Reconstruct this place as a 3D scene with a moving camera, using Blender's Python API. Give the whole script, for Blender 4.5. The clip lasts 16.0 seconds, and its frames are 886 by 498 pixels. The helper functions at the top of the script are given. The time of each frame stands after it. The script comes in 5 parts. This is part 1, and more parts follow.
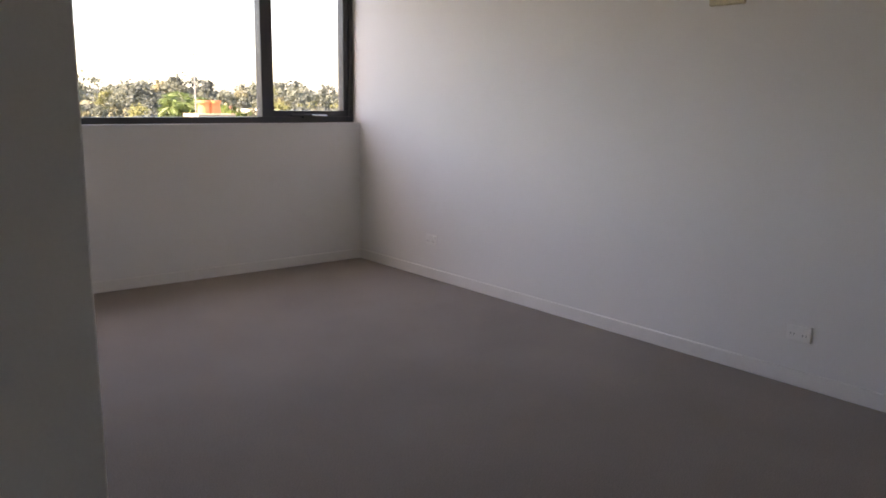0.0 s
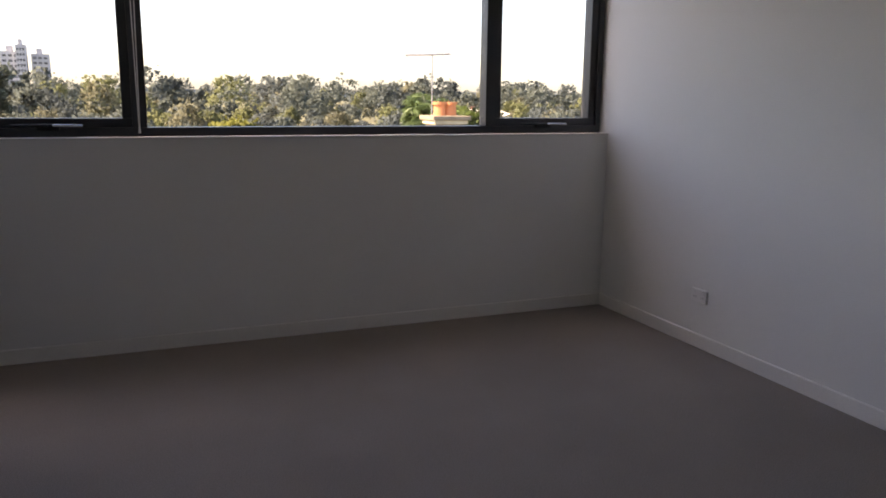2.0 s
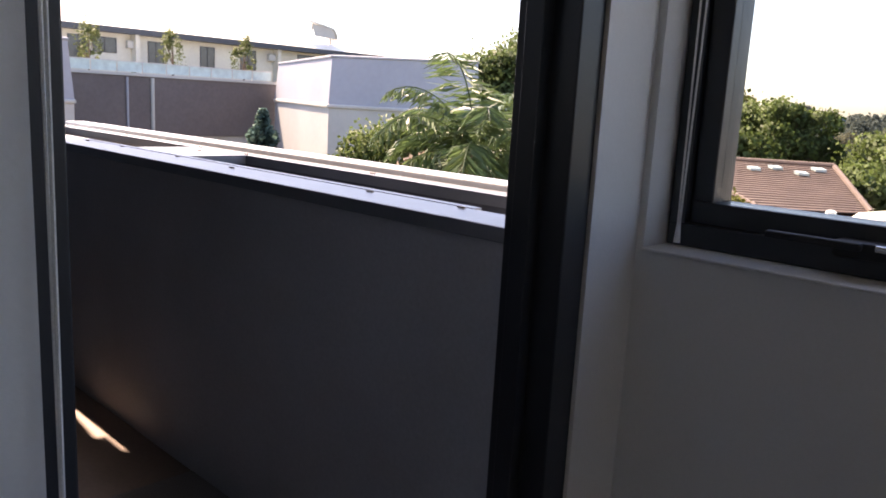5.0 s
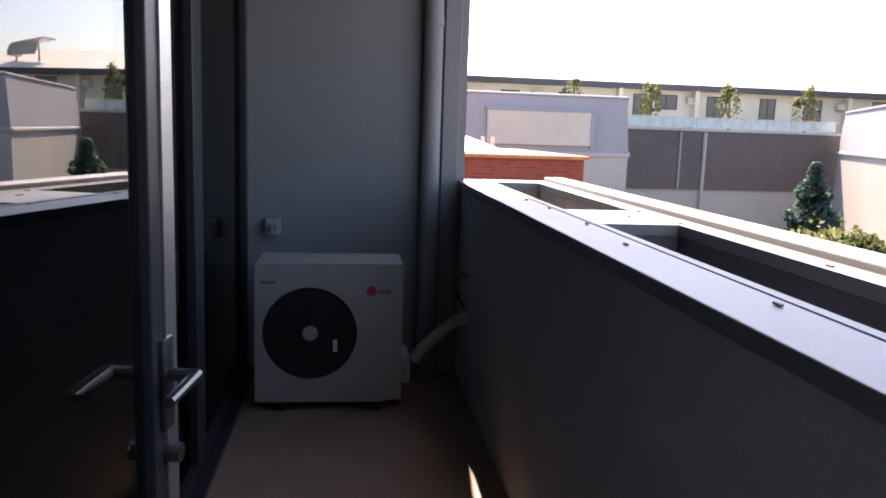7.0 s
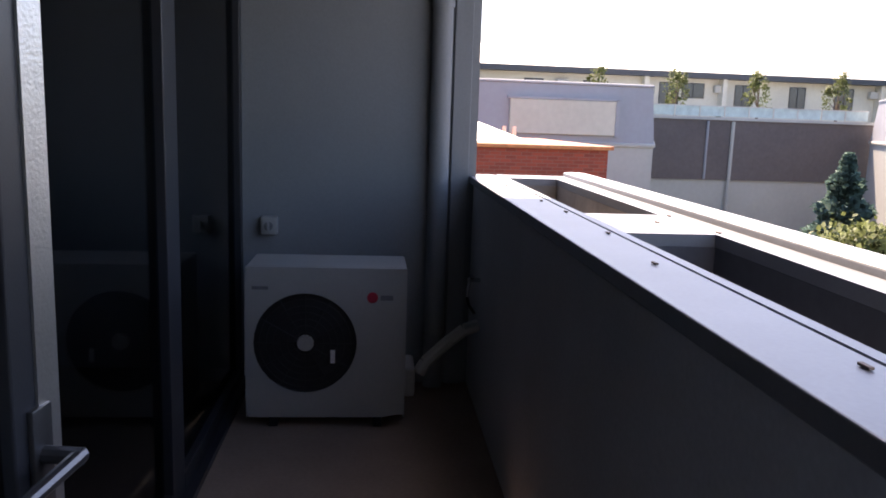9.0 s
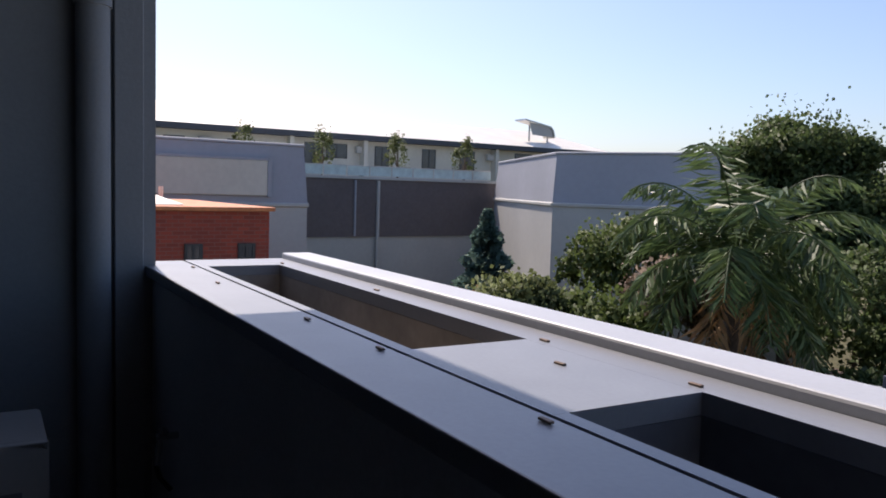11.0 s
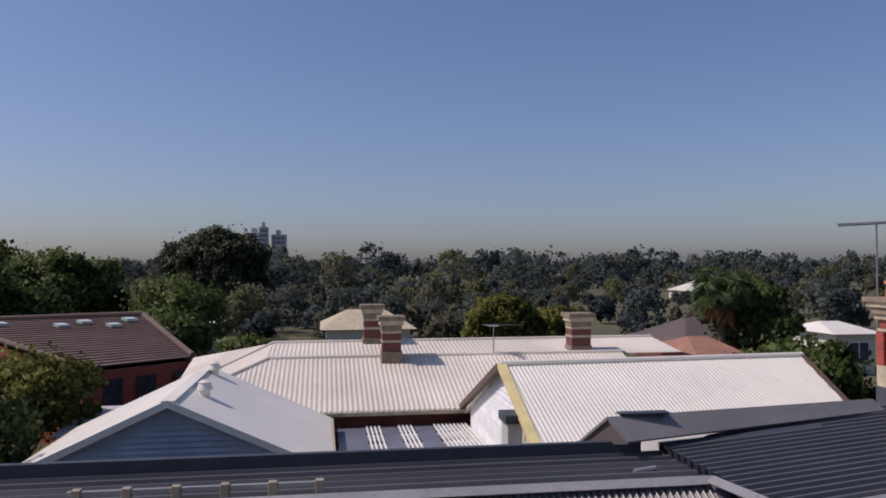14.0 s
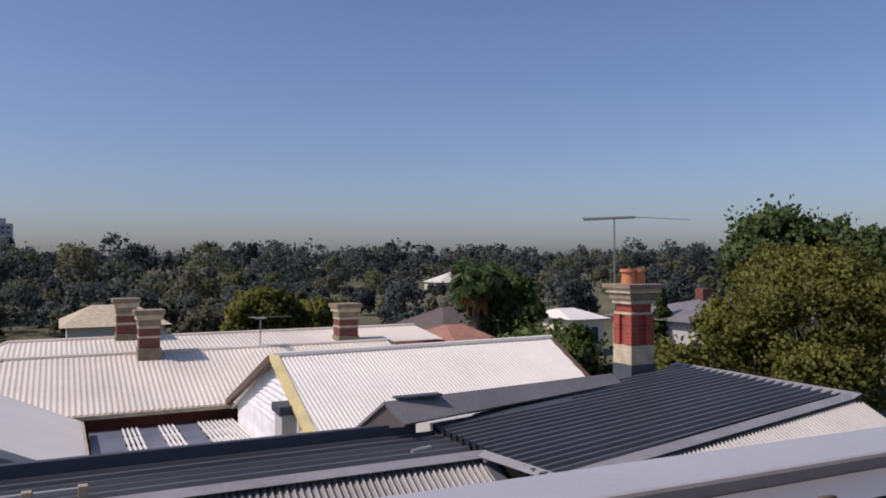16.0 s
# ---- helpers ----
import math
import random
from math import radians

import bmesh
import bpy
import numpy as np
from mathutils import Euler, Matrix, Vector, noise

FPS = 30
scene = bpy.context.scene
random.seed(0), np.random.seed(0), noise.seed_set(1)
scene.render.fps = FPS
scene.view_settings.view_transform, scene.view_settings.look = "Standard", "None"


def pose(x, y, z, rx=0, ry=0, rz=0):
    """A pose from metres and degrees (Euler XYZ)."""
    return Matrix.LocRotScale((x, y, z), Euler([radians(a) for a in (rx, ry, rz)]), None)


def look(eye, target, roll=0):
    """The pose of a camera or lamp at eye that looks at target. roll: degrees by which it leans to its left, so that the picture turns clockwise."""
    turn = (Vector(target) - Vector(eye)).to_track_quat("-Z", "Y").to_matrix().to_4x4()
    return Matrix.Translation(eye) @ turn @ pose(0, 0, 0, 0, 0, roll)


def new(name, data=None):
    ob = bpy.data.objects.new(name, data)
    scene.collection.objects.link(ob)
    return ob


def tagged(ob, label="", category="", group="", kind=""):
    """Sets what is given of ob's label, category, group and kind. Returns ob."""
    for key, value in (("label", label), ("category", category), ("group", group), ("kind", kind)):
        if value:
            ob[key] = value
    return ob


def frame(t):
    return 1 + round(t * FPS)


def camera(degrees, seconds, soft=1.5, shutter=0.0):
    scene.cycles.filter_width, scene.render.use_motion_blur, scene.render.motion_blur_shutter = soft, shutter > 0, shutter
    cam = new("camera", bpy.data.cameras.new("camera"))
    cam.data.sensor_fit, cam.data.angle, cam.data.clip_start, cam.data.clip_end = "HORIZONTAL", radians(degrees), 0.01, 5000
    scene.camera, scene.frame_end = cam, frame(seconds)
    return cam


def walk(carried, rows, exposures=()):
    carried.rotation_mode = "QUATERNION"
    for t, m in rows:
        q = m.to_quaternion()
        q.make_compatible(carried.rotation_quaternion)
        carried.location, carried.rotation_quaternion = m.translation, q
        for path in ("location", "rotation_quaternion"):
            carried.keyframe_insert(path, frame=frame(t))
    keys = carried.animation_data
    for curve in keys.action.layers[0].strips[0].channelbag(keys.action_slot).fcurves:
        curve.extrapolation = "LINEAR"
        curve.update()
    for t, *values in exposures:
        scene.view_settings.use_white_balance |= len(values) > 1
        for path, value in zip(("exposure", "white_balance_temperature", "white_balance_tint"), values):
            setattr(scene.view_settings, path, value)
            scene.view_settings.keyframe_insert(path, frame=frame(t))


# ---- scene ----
cam = camera(59.2, 16.0, soft=1.8)
PATH = [
    (0, (0.088, -5.258, 1.272), (1.332, -3.737, 0.896), 0.8),
    (0.5, (0.176, -5.177, 1.247), (1.397, -3.637, 0.879), 1.4),
    (1, (0.363, -4.873, 1.267), (1.503, -3.274, 0.889), 0.8),
    (1.5, (0.604, -4.466, 1.297), (1.590, -2.768, 0.915), 0.8),
    (2, (0.757, -4.126, 1.296), (1.495, -2.307, 0.913), 0.6),
    (2.5, (0.929, -3.718, 1.297), (1.362, -1.803, 0.916), 0.6),
    (3, (0.970, -3.344, 1.293), (1.071, -1.385, 0.903), 0.8),
    (3.5, (0.963, -2.833, 1.310), (0.711, -0.890, 0.909), 0.7),
    (4, (0.952, -2.324, 1.320), (0.358, -0.455, 0.929), 1.5),
    (4.5, (0.927, -1.808, 1.336), (-0.096, -0.137, 0.934), 2.3),
    (5, (0.804, -1.352, 1.343), (-0.558, 0.065, 0.971), 3.1),
    (5.2, (0.788, -1.227, 1.349), (-0.718, 0.048, 0.989), 3.5),
    (7.5, (0.305, -0.611, 1.362), (-1.665, -0.467, 1.046), 1.5),
    (8, (0.278, -0.566, 1.381), (-1.689, -0.437, 1.045), 1.7),
    (10.5, (-0.776, -0.593, 1.353), (-2.651, 0.069, 1.134), 1.9),
    (11, (-1.164, -0.561, 1.372), (-2.881, 0.452, 1.219), 1.7),
    (11.5, (-1.482, -0.468, 1.381), (-2.905, 0.933, 1.288), 1.7),
    (12, (-1.684, -0.406, 1.433), (-2.715, 1.308, 1.404), 1.1),
    (12.5, (-1.951, -0.388, 1.398), (-2.542, 1.523, 1.419), 1.0),
    (13, (-2.183, -0.368, 1.392), (-2.414, 1.618, 1.437), 0.6),
    (13.5, (-2.342, -0.331, 1.411), (-2.307, 1.668, 1.459), 0.3),
    (14, (-2.469, -0.334, 1.440), (-2.208, 1.648, 1.488), -0.2),
    (14.5, (-2.601, -0.359, 1.459), (-2.147, 1.589, 1.496), -0.3),
    (15, (-2.671, -0.319, 1.441), (-2.064, 1.586, 1.472), -0.2),
    (15.5, (-2.725, -0.354, 1.389), (-1.995, 1.508, 1.421), -0.2),
    (16, (-2.765, -0.302, 1.378), (-1.917, 1.510, 1.406), -0.2),
]
walk(cam, [(t, look(eye, aim, roll)) for t, eye, aim, roll in PATH],
     [(0, 3.7, 10200, 30), (1, 3.4, 9900, 30), (2, 2.7, 9300, 29), (3, 2.15, 8900, 28), (4, 2.25, 8700, 28), (5.2, 2.4, 8400, 27), (8.2, 2.35, 8300, 27), (10.3, 1.35, 7100, 20), (11, 0.75, 6900, 20), (12, 0.2, 6700, 21), (12.5, 0.0, 6600, 24), (13, -0.25, 6550, 25), (13.5, -0.38, 6550, 25), (14, -0.15, 6550, 25), (14.5, 0.05, 6550, 25), (16, 0.03, 6550, 25)])

# ---- light ----
SUN_AZ, SUN_EL = -85.0, 50.0
world = bpy.data.worlds.new("sky")
scene.world = world
world.use_nodes = True
sky = world.node_tree.nodes.new("ShaderNodeTexSky")
sky.sky_type, sky.sun_disc = "NISHITA", False
sky.sun_elevation, sky.sun_rotation = radians(SUN_EL), radians(SUN_AZ)
sky.air_density, sky.dust_density, sky.ozone_density = 1.0, 1.5, 6.2
world.node_tree.nodes["Background"].inputs[1].default_value = 0.103
world.node_tree.links.new(sky.outputs[0], world.node_tree.nodes["Background"].inputs[0])
lamp = bpy.data.lights.new("sun", "SUN")
lamp.energy, lamp.angle, lamp.color = 3.2, radians(0.6), (1.0, 0.95, 0.86)
a, e = radians(SUN_AZ), radians(SUN_EL)
sun_way = Vector((math.sin(a) * math.cos(e), math.cos(a) * math.cos(e), math.sin(e)))
new("sun", lamp).matrix_world = look(sun_way * 50, (0, 0, 0))


# ---- materials ----
def material(name, colour, rough=0.6, metal=0.0, grain=40.0, vary=0.12, stain=3.0, stain_amount=0.15, bump=0.1, spec=0.5, random_value=0.0, island=0.0, translucent=0.0):
    """A surface of one colour with fine grain, broader stains and relief."""
    m = bpy.data.materials.new(name)
    m.use_nodes = True
    n, l = m.node_tree.nodes, m.node_tree.links
    b = n["Principled BSDF"]
    where = n.new("ShaderNodeTexCoord").outputs["Object"]
    fine, wide = n.new("ShaderNodeTexNoise"), n.new("ShaderNodeTexNoise")
    fine.inputs["Scale"].default_value, fine.inputs["Detail"].default_value = grain, 6
    wide.inputs["Scale"].default_value, wide.inputs["Detail"].default_value = stain, 5
    for t in (fine, wide):
        l.new(where, t.inputs["Vector"])
    def spread(src, amount):
        r = n.new("ShaderNodeMapRange")
        r.inputs[1].default_value, r.inputs[2].default_value = 0.25, 0.75
        r.inputs[3].default_value, r.inputs[4].default_value = 1 - amount, 1 + amount
        l.new(src, r.inputs[0])
        return r.outputs[0]
    def times(x, y):
        k = n.new("ShaderNodeMath")
        k.operation = "MULTIPLY"
        l.new(x, k.inputs[0]), l.new(y, k.inputs[1])
        return k.outputs[0]
    value = times(spread(fine.outputs[0], vary), spread(wide.outputs[0], stain_amount))
    if random_value:
        r = n.new("ShaderNodeMapRange")
        r.inputs[3].default_value, r.inputs[4].default_value = 1 - random_value, 1 + random_value
        l.new(n.new("ShaderNodeObjectInfo").outputs["Random"], r.inputs[0])
        value = times(value, r.outputs[0])
    if island:
        r = n.new("ShaderNodeMapRange")
        r.inputs[3].default_value, r.inputs[4].default_value = 1 - island, 1 + island
        l.new(n.new("ShaderNodeNewGeometry").outputs["Random Per Island"], r.inputs[0])
        value = times(value, r.outputs[0])
    mix = n.new("ShaderNodeVectorMath")
    mix.operation = "SCALE"
    mix.inputs[0].default_value = colour
    l.new(value, mix.inputs["Scale"])
    l.new(mix.outputs[0], b.inputs["Base Color"])
    b.inputs["Roughness"].default_value, b.inputs["Metallic"].default_value = rough, metal
    b.inputs["Specular IOR Level"].default_value = spec
    if bump:
        k = n.new("ShaderNodeBump")
        k.inputs["Strength"].default_value, k.inputs["Distance"].default_value = bump, 0.01
        l.new(fine.outputs[0], k.inputs["Height"])
        l.new(k.outputs[0], b.inputs["Normal"])
    if translucent:
        t, s = n.new("ShaderNodeBsdfTranslucent"), n.new("ShaderNodeMixShader")
        s.inputs[0].default_value = translucent
        l.new(mix.outputs[0], t.inputs[0])
        l.new(b.outputs[0], s.inputs[1]), l.new(t.outputs[0], s.inputs[2])
        l.new(s.outputs[0], n["Material Output"].inputs[0])
    return m


def glass_material(name, colour, dark=0.0, gain=0.9):
    m = bpy.data.materials.new(name)
    m.use_nodes = True
    n, l = m.node_tree.nodes, m.node_tree.links
    clear, gloss, mix, fresnel = n.new("ShaderNodeBsdfTransparent"), n.new("ShaderNodeBsdfGlossy"), n.new("ShaderNodeMixShader"), n.new("ShaderNodeLayerWeight")
    clear.inputs[0].default_value = (*colour, 1)
    gloss.inputs["Roughness"].default_value = 0.01
    fresnel.inputs["Blend"].default_value = 0.5
    power, scaled = n.new("ShaderNodeMath"), n.new("ShaderNodeMath")
    power.operation, power.inputs[1].default_value = "POWER", 4.0
    scaled.operation, scaled.inputs[1].default_value, scaled.inputs[2].default_value = "MULTIPLY_ADD", gain, 0.03 + dark
    l.new(fresnel.outputs["Facing"], power.inputs[0]), l.new(power.outputs[0], scaled.inputs[0])
    l.new(scaled.outputs[0], mix.inputs[0]), l.new(clear.outputs[0], mix.inputs[1]), l.new(gloss.outputs[0], mix.inputs[2])
    l.new(mix.outputs[0], n["Material Output"].inputs[0])
    return m


def brick_material(name, colour, mortar, width=0.23, height=0.076):
    m = material(name, colour, 0.85, grain=60, vary=0.2, stain=2)
    n, l = m.node_tree.nodes, m.node_tree.links
    b, geo, comb, sep = n["Principled BSDF"], n.new("ShaderNodeTexCoord"), n.new("ShaderNodeCombineXYZ"), n.new("ShaderNodeSeparateXYZ")
    add, tex = n.new("ShaderNodeMath"), n.new("ShaderNodeTexBrick")
    l.new(geo.outputs["Object"], sep.inputs[0])
    l.new(sep.outputs[0], add.inputs[0]), l.new(sep.outputs[1], add.inputs[1])
    l.new(add.outputs[0], comb.inputs[0]), l.new(sep.outputs[2], comb.inputs[1])
    l.new(comb.outputs[0], tex.inputs["Vector"])
    tex.inputs["Scale"].default_value = 1
    tex.inputs["Brick Width"].default_value, tex.inputs["Row Height"].default_value, tex.inputs["Mortar Size"].default_value = width, height, 0.008
    tex.inputs["Color1"].default_value = (*colour, 1)
    tex.inputs["Color2"].default_value = (colour[0] * 0.65, colour[1] * 0.7, colour[2] * 0.8, 1)
    tex.inputs["Mortar"].default_value = (*mortar, 1)
    l.new(tex.outputs[0], b.inputs["Base Color"])
    k = n.new("ShaderNodeBump")
    k.inputs["Strength"].default_value, k.inputs["Distance"].default_value = 0.5, 0.01
    k.invert = True
    l.new(tex.outputs["Fac"], k.inputs["Height"]), l.new(k.outputs[0], b.inputs["Normal"])
    return m


WALL = material("white wall paint", (0.80, 0.80, 0.78), 0.55, grain=150, vary=0.02, stain=1.2, stain_amount=0.03, bump=0.06)
CEILING = material("ceiling paint", (0.82, 0.82, 0.80), 0.8, grain=120, vary=0.02, stain_amount=0.02, bump=0.03)
TRIM = material("white gloss trim", (0.82, 0.81, 0.78), 0.3, grain=90, vary=0.02, stain_amount=0.03, bump=0.02)
PLASTIC = material("white plastic", (0.84, 0.84, 0.82), 0.35, grain=200, vary=0.02, stain_amount=0.02, bump=0.0)
CARPET = material("brown carpet", (0.33, 0.29, 0.265), 0.95, grain=230, vary=0.3, stain=1.3, stain_amount=0.10, bump=0.6, spec=0.1)
FRAME = material("charcoal aluminium", (0.028, 0.030, 0.036), 0.38, metal=0.0, grain=300, vary=0.08, stain_amount=0.1, bump=0.03)
STILE = material("bare aluminium edge", (0.55, 0.54, 0.52), 0.35, metal=0.9, grain=200, vary=0.06)
BLACK = material("black rubber", (0.012, 0.012, 0.013), 0.6, grain=100, bump=0.02)
CHROME = material("satin chrome", (0.6, 0.6, 0.6), 0.22, metal=1.0, grain=200, vary=0.04, bump=0.0)
LEVER = material("dark satin metal", (0.13, 0.13, 0.135), 0.3, metal=0.8, grain=200, vary=0.04, bump=0.0)
CORD = material("white cord", (0.75, 0.74, 0.70), 0.6, grain=300)
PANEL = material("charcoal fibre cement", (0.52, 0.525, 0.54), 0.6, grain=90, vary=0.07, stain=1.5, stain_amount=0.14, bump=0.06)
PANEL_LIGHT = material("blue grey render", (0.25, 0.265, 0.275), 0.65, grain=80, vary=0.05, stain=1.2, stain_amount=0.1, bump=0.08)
RIM = material("pale grey metal rim", (0.46, 0.47, 0.49), 0.4, metal=0.1, grain=90, vary=0.05, stain=3, stain_amount=0.1, bump=0.02)
CAP = material("grey painted metal capping", (0.24, 0.25, 0.27), 0.38, metal=0.15, grain=120, vary=0.05, stain=4, stain_amount=0.12, bump=0.02)
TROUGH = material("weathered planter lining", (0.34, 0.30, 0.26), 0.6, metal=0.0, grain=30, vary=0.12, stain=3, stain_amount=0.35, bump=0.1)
# darker copy of the lining, for the trough whose sides get no sun
TROUGH_SHADED = material("shaded slate planter lining", (0.11, 0.115, 0.13), 0.6, grain=30, vary=0.12, stain=3, stain_amount=0.25, bump=0.1)
SOIL = material("dark soil", (0.06, 0.045, 0.035), 1.0, grain=40, vary=0.5, bump=0.8)
TILE_FLOOR = material("brown balcony tile", (0.30, 0.21, 0.16), 0.55, grain=60, vary=0.1, stain=3, stain_amount=0.15, bump=0.05)
SCREW = material("rusty screw", (0.18, 0.13, 0.10), 0.6, metal=0.5)
AC_WHITE = material("off-white enamel", (0.41, 0.40, 0.37), 0.4, grain=80, vary=0.03, stain=4, stain_amount=0.06, bump=0.01)
AC_DARK = material("black fan plastic", (0.02, 0.02, 0.022), 0.5, grain=60)
RED = material("red emblem", (0.55, 0.03, 0.06), 0.4, bump=0)
GREY_MARK = material("grey marking", (0.2, 0.2, 0.2), 0.5, bump=0)
GLASS = glass_material("clear glass", (0.94, 0.96, 0.95))
GLASS_DARK = glass_material("tinted glass", (0.30, 0.32, 0.34), 0.0, 0.35)
GLASS_LEAF = glass_material("door glass", (0.45, 0.47, 0.48), 0.22)
WIN_DARK = material("dark window glass", (0.035, 0.045, 0.06), 0.08, grain=5, vary=0.2, bump=0.0, spec=0.8)
FROST = material("frosted glass", (0.55, 0.66, 0.62), 0.25, grain=8, vary=0.05, bump=0.0)
WHITE_METAL = material("cream painted steel roof", (0.78, 0.74, 0.64), 0.45, grain=9, vary=0.04, stain=0.7, stain_amount=0.07, bump=0.03)
OLD_METAL = material("weathered cream steel roof", (0.66, 0.60, 0.50), 0.55, grain=12, vary=0.08, stain=0.5, stain_amount=0.16, bump=0.05)
DARK_METAL = material("grey steel roof", (0.085, 0.086, 0.09), 0.5, grain=10, vary=0.08, stain=0.6, stain_amount=0.15, bump=0.04)
NEAR_METAL = material("weathered grey corrugated iron", (0.24, 0.23, 0.215), 0.5, metal=0.25, grain=14, vary=0.1, stain=1.0, stain_amount=0.15, bump=0.05)
FLASH = material("grey lead flashing", (0.30, 0.295, 0.285), 0.5, metal=0.2, grain=10, vary=0.1, stain=1.2, stain_amount=0.2, bump=0.1)
FASCIA = material("dark fascia", (0.055, 0.062, 0.075), 0.55, grain=20, vary=0.08)
BOARD_GREY = material("blue grey weatherboard", (0.36, 0.41, 0.48), 0.6, grain=30, vary=0.05, random_value=0.05)
BOARD_WHITE = material("white weatherboard", (0.80, 0.80, 0.78), 0.55, grain=30, vary=0.04, random_value=0.04)
YELLOW_TRIM = material("cream barge paint", (0.72, 0.60, 0.28), 0.5, grain=30)
DARK_TRIM = material("brown barge paint", (0.12, 0.075, 0.05), 0.6, grain=30)
BRICK = brick_material("red brick", (0.40, 0.070, 0.040), (0.28, 0.11, 0.08))
BRICK_DARK = brick_material("dark red brick", (0.20, 0.06, 0.042), (0.16, 0.085, 0.07))
CREAM_STONE = material("cream rendered band", (0.48, 0.41, 0.28), 0.8, grain=30, vary=0.12, stain=4, stain_amount=0.3)
BROWN_STONE = material("sooty stone corbel", (0.24, 0.19, 0.13), 0.85, grain=30, vary=0.15, stain=5, stain_amount=0.3)
TERRACOTTA = material("terracotta", (0.62, 0.22, 0.09), 0.7, grain=30, vary=0.12, stain=6, stain_amount=0.2)
ROOF_TILE_DULL = material("dull dark roof tile", (0.10, 0.078, 0.068), 0.8, grain=6, vary=0.2, stain=0.8, stain_amount=0.25, bump=0.2)
ROOF_TILE = material("brown concrete roof tile", (0.15, 0.10, 0.08), 0.75, grain=12, vary=0.15, stain=1.0, stain_amount=0.2, bump=0.2, island=0.12)
ROOF_TILE_RED = material("red roof tile", (0.30, 0.15, 0.10), 0.75, grain=3, vary=0.2, stain=0.8, stain_amount=0.2, bump=0.2, island=0.15)
RENDER_CREAM = material("cream render", (0.62, 0.59, 0.50), 0.8, grain=5, vary=0.05, stain=0.4, stain_amount=0.1)
RENDER_GREY = material("pale grey render", (0.50, 0.49, 0.45), 0.8, grain=5, vary=0.04, stain=0.3, stain_amount=0.1)
RENDER_BLUE = material("blue grey cladding", (0.36, 0.37, 0.40), 0.75, grain=5, vary=0.04, stain=0.3, stain_amount=0.1)
CLAD_DARK = material("dark brown cladding", (0.15, 0.125, 0.12), 0.8, grain=6, vary=0.1, stain=0.3, stain_amount=0.15)
ROAD = material("asphalt", (0.05, 0.05, 0.052), 0.9, grain=20, vary=0.2, stain=0.2)
GROUND = material("dry grass and soil", (0.10, 0.095, 0.045), 1.0, grain=1.5, vary=0.4, stain=0.05, stain_amount=0.4, bump=0.5)
BARK = material("bark", (0.12, 0.085, 0.06), 0.95, grain=14, vary=0.35, stain=3, stain_amount=0.3, bump=0.8)
LEAF_DARK = material("dark green leaves", (0.085, 0.125, 0.042), 0.55, vary=0.2, stain=0.9, stain_amount=0.35, bump=0, island=0.28, spec=0.25, translucent=0.38)
LEAF_MID = material("green leaves", (0.10, 0.14, 0.04), 0.55, vary=0.2, stain=0.8, stain_amount=0.35, bump=0, island=0.28, spec=0.25, translucent=0.4)
LEAF_YELLOW = material("yellow green leaves", (0.15, 0.155, 0.035), 0.6, vary=0.2, stain=0.8, stain_amount=0.35, bump=0, island=0.28, spec=0.22, translucent=0.4)
LEAF_PALE = material("pale green leaves", (0.15, 0.18, 0.07), 0.6, vary=0.2, stain=0.8, stain_amount=0.3, bump=0, island=0.28, spec=0.22, translucent=0.35)
LEAF_PALM = material("palm leaflets", (0.10, 0.15, 0.055), 0.42, vary=0.2, stain=1, stain_amount=0.25, bump=0, island=0.35, spec=0.3, translucent=0.38)
LEAF_DEAD = material("dead brown fronds", (0.34, 0.19, 0.08), 0.8, vary=0.2, stain=2, stain_amount=0.3, bump=0, island=0.3, translucent=0.2)
LEAF_GUM = material("dusky gum leaves", (0.070, 0.078, 0.045), 0.6, vary=0.2, stain=0.4, stain_amount=0.35, bump=0, island=0.28, spec=0.22, translucent=0.15)
LEAF_BLUE = material("blue green conifer", (0.14, 0.23, 0.19), 0.6, vary=0.2, stain=2, stain_amount=0.3, bump=0, island=0.3, spec=0.2, translucent=0.35)
LEAF_TWIG = material("dry pinkish brush", (0.17, 0.125, 0.09), 0.8, vary=0.2, stain=1, stain_amount=0.3, bump=0, island=0.4, translucent=0.2)
# far leaf colours are lifted and blued to stand in for distance haze
LEAF_FAR = material("distant woods tinted for haze", (0.105, 0.125, 0.11), 0.9, vary=0.1, stain=0.03, stain_amount=0.4, bump=0, island=0.1, spec=0.1, translucent=0.4)
LEAF_FAR_DARK = material("distant dark woods tinted for haze", (0.075, 0.092, 0.092), 0.9, vary=0.1, stain=0.05, stain_amount=0.3, bump=0, island=0.1, spec=0.1, translucent=0.3)
LEAF_FAR_OLIVE = material("distant olive woods", (0.14, 0.14, 0.095), 0.9, vary=0.1, stain=0.05, stain_amount=0.3, bump=0, island=0.1, spec=0.1, translucent=0.35)
LEAF_FAR_LIGHT = material("distant light green woods", (0.155, 0.17, 0.085), 0.9, vary=0.1, stain=0.05, stain_amount=0.3, bump=0, island=0.1, spec=0.1, translucent=0.4)
# the blue of the hills is distance haze put into the base colour
HILL = material("hills blued for haze", (0.16, 0.20, 0.25), 1.0, grain=0.05, vary=0.1, stain=0.01, bump=0, spec=0.0)
TOWER_WALL = material("pale concrete", (0.42, 0.42, 0.44), 0.8, grain=0.3, vary=0.05, stain=0.05)
WOOD_WHITE = material("white painted batten", (0.76, 0.74, 0.70), 0.55, grain=20, vary=0.05)
RAIL_WOOD = material("weathered timber batten", (0.33, 0.27, 0.19), 0.8, grain=20, vary=0.15)
POLY = material("smoky roof sheet", (0.16, 0.17, 0.21), 0.35, grain=3, vary=0.1)
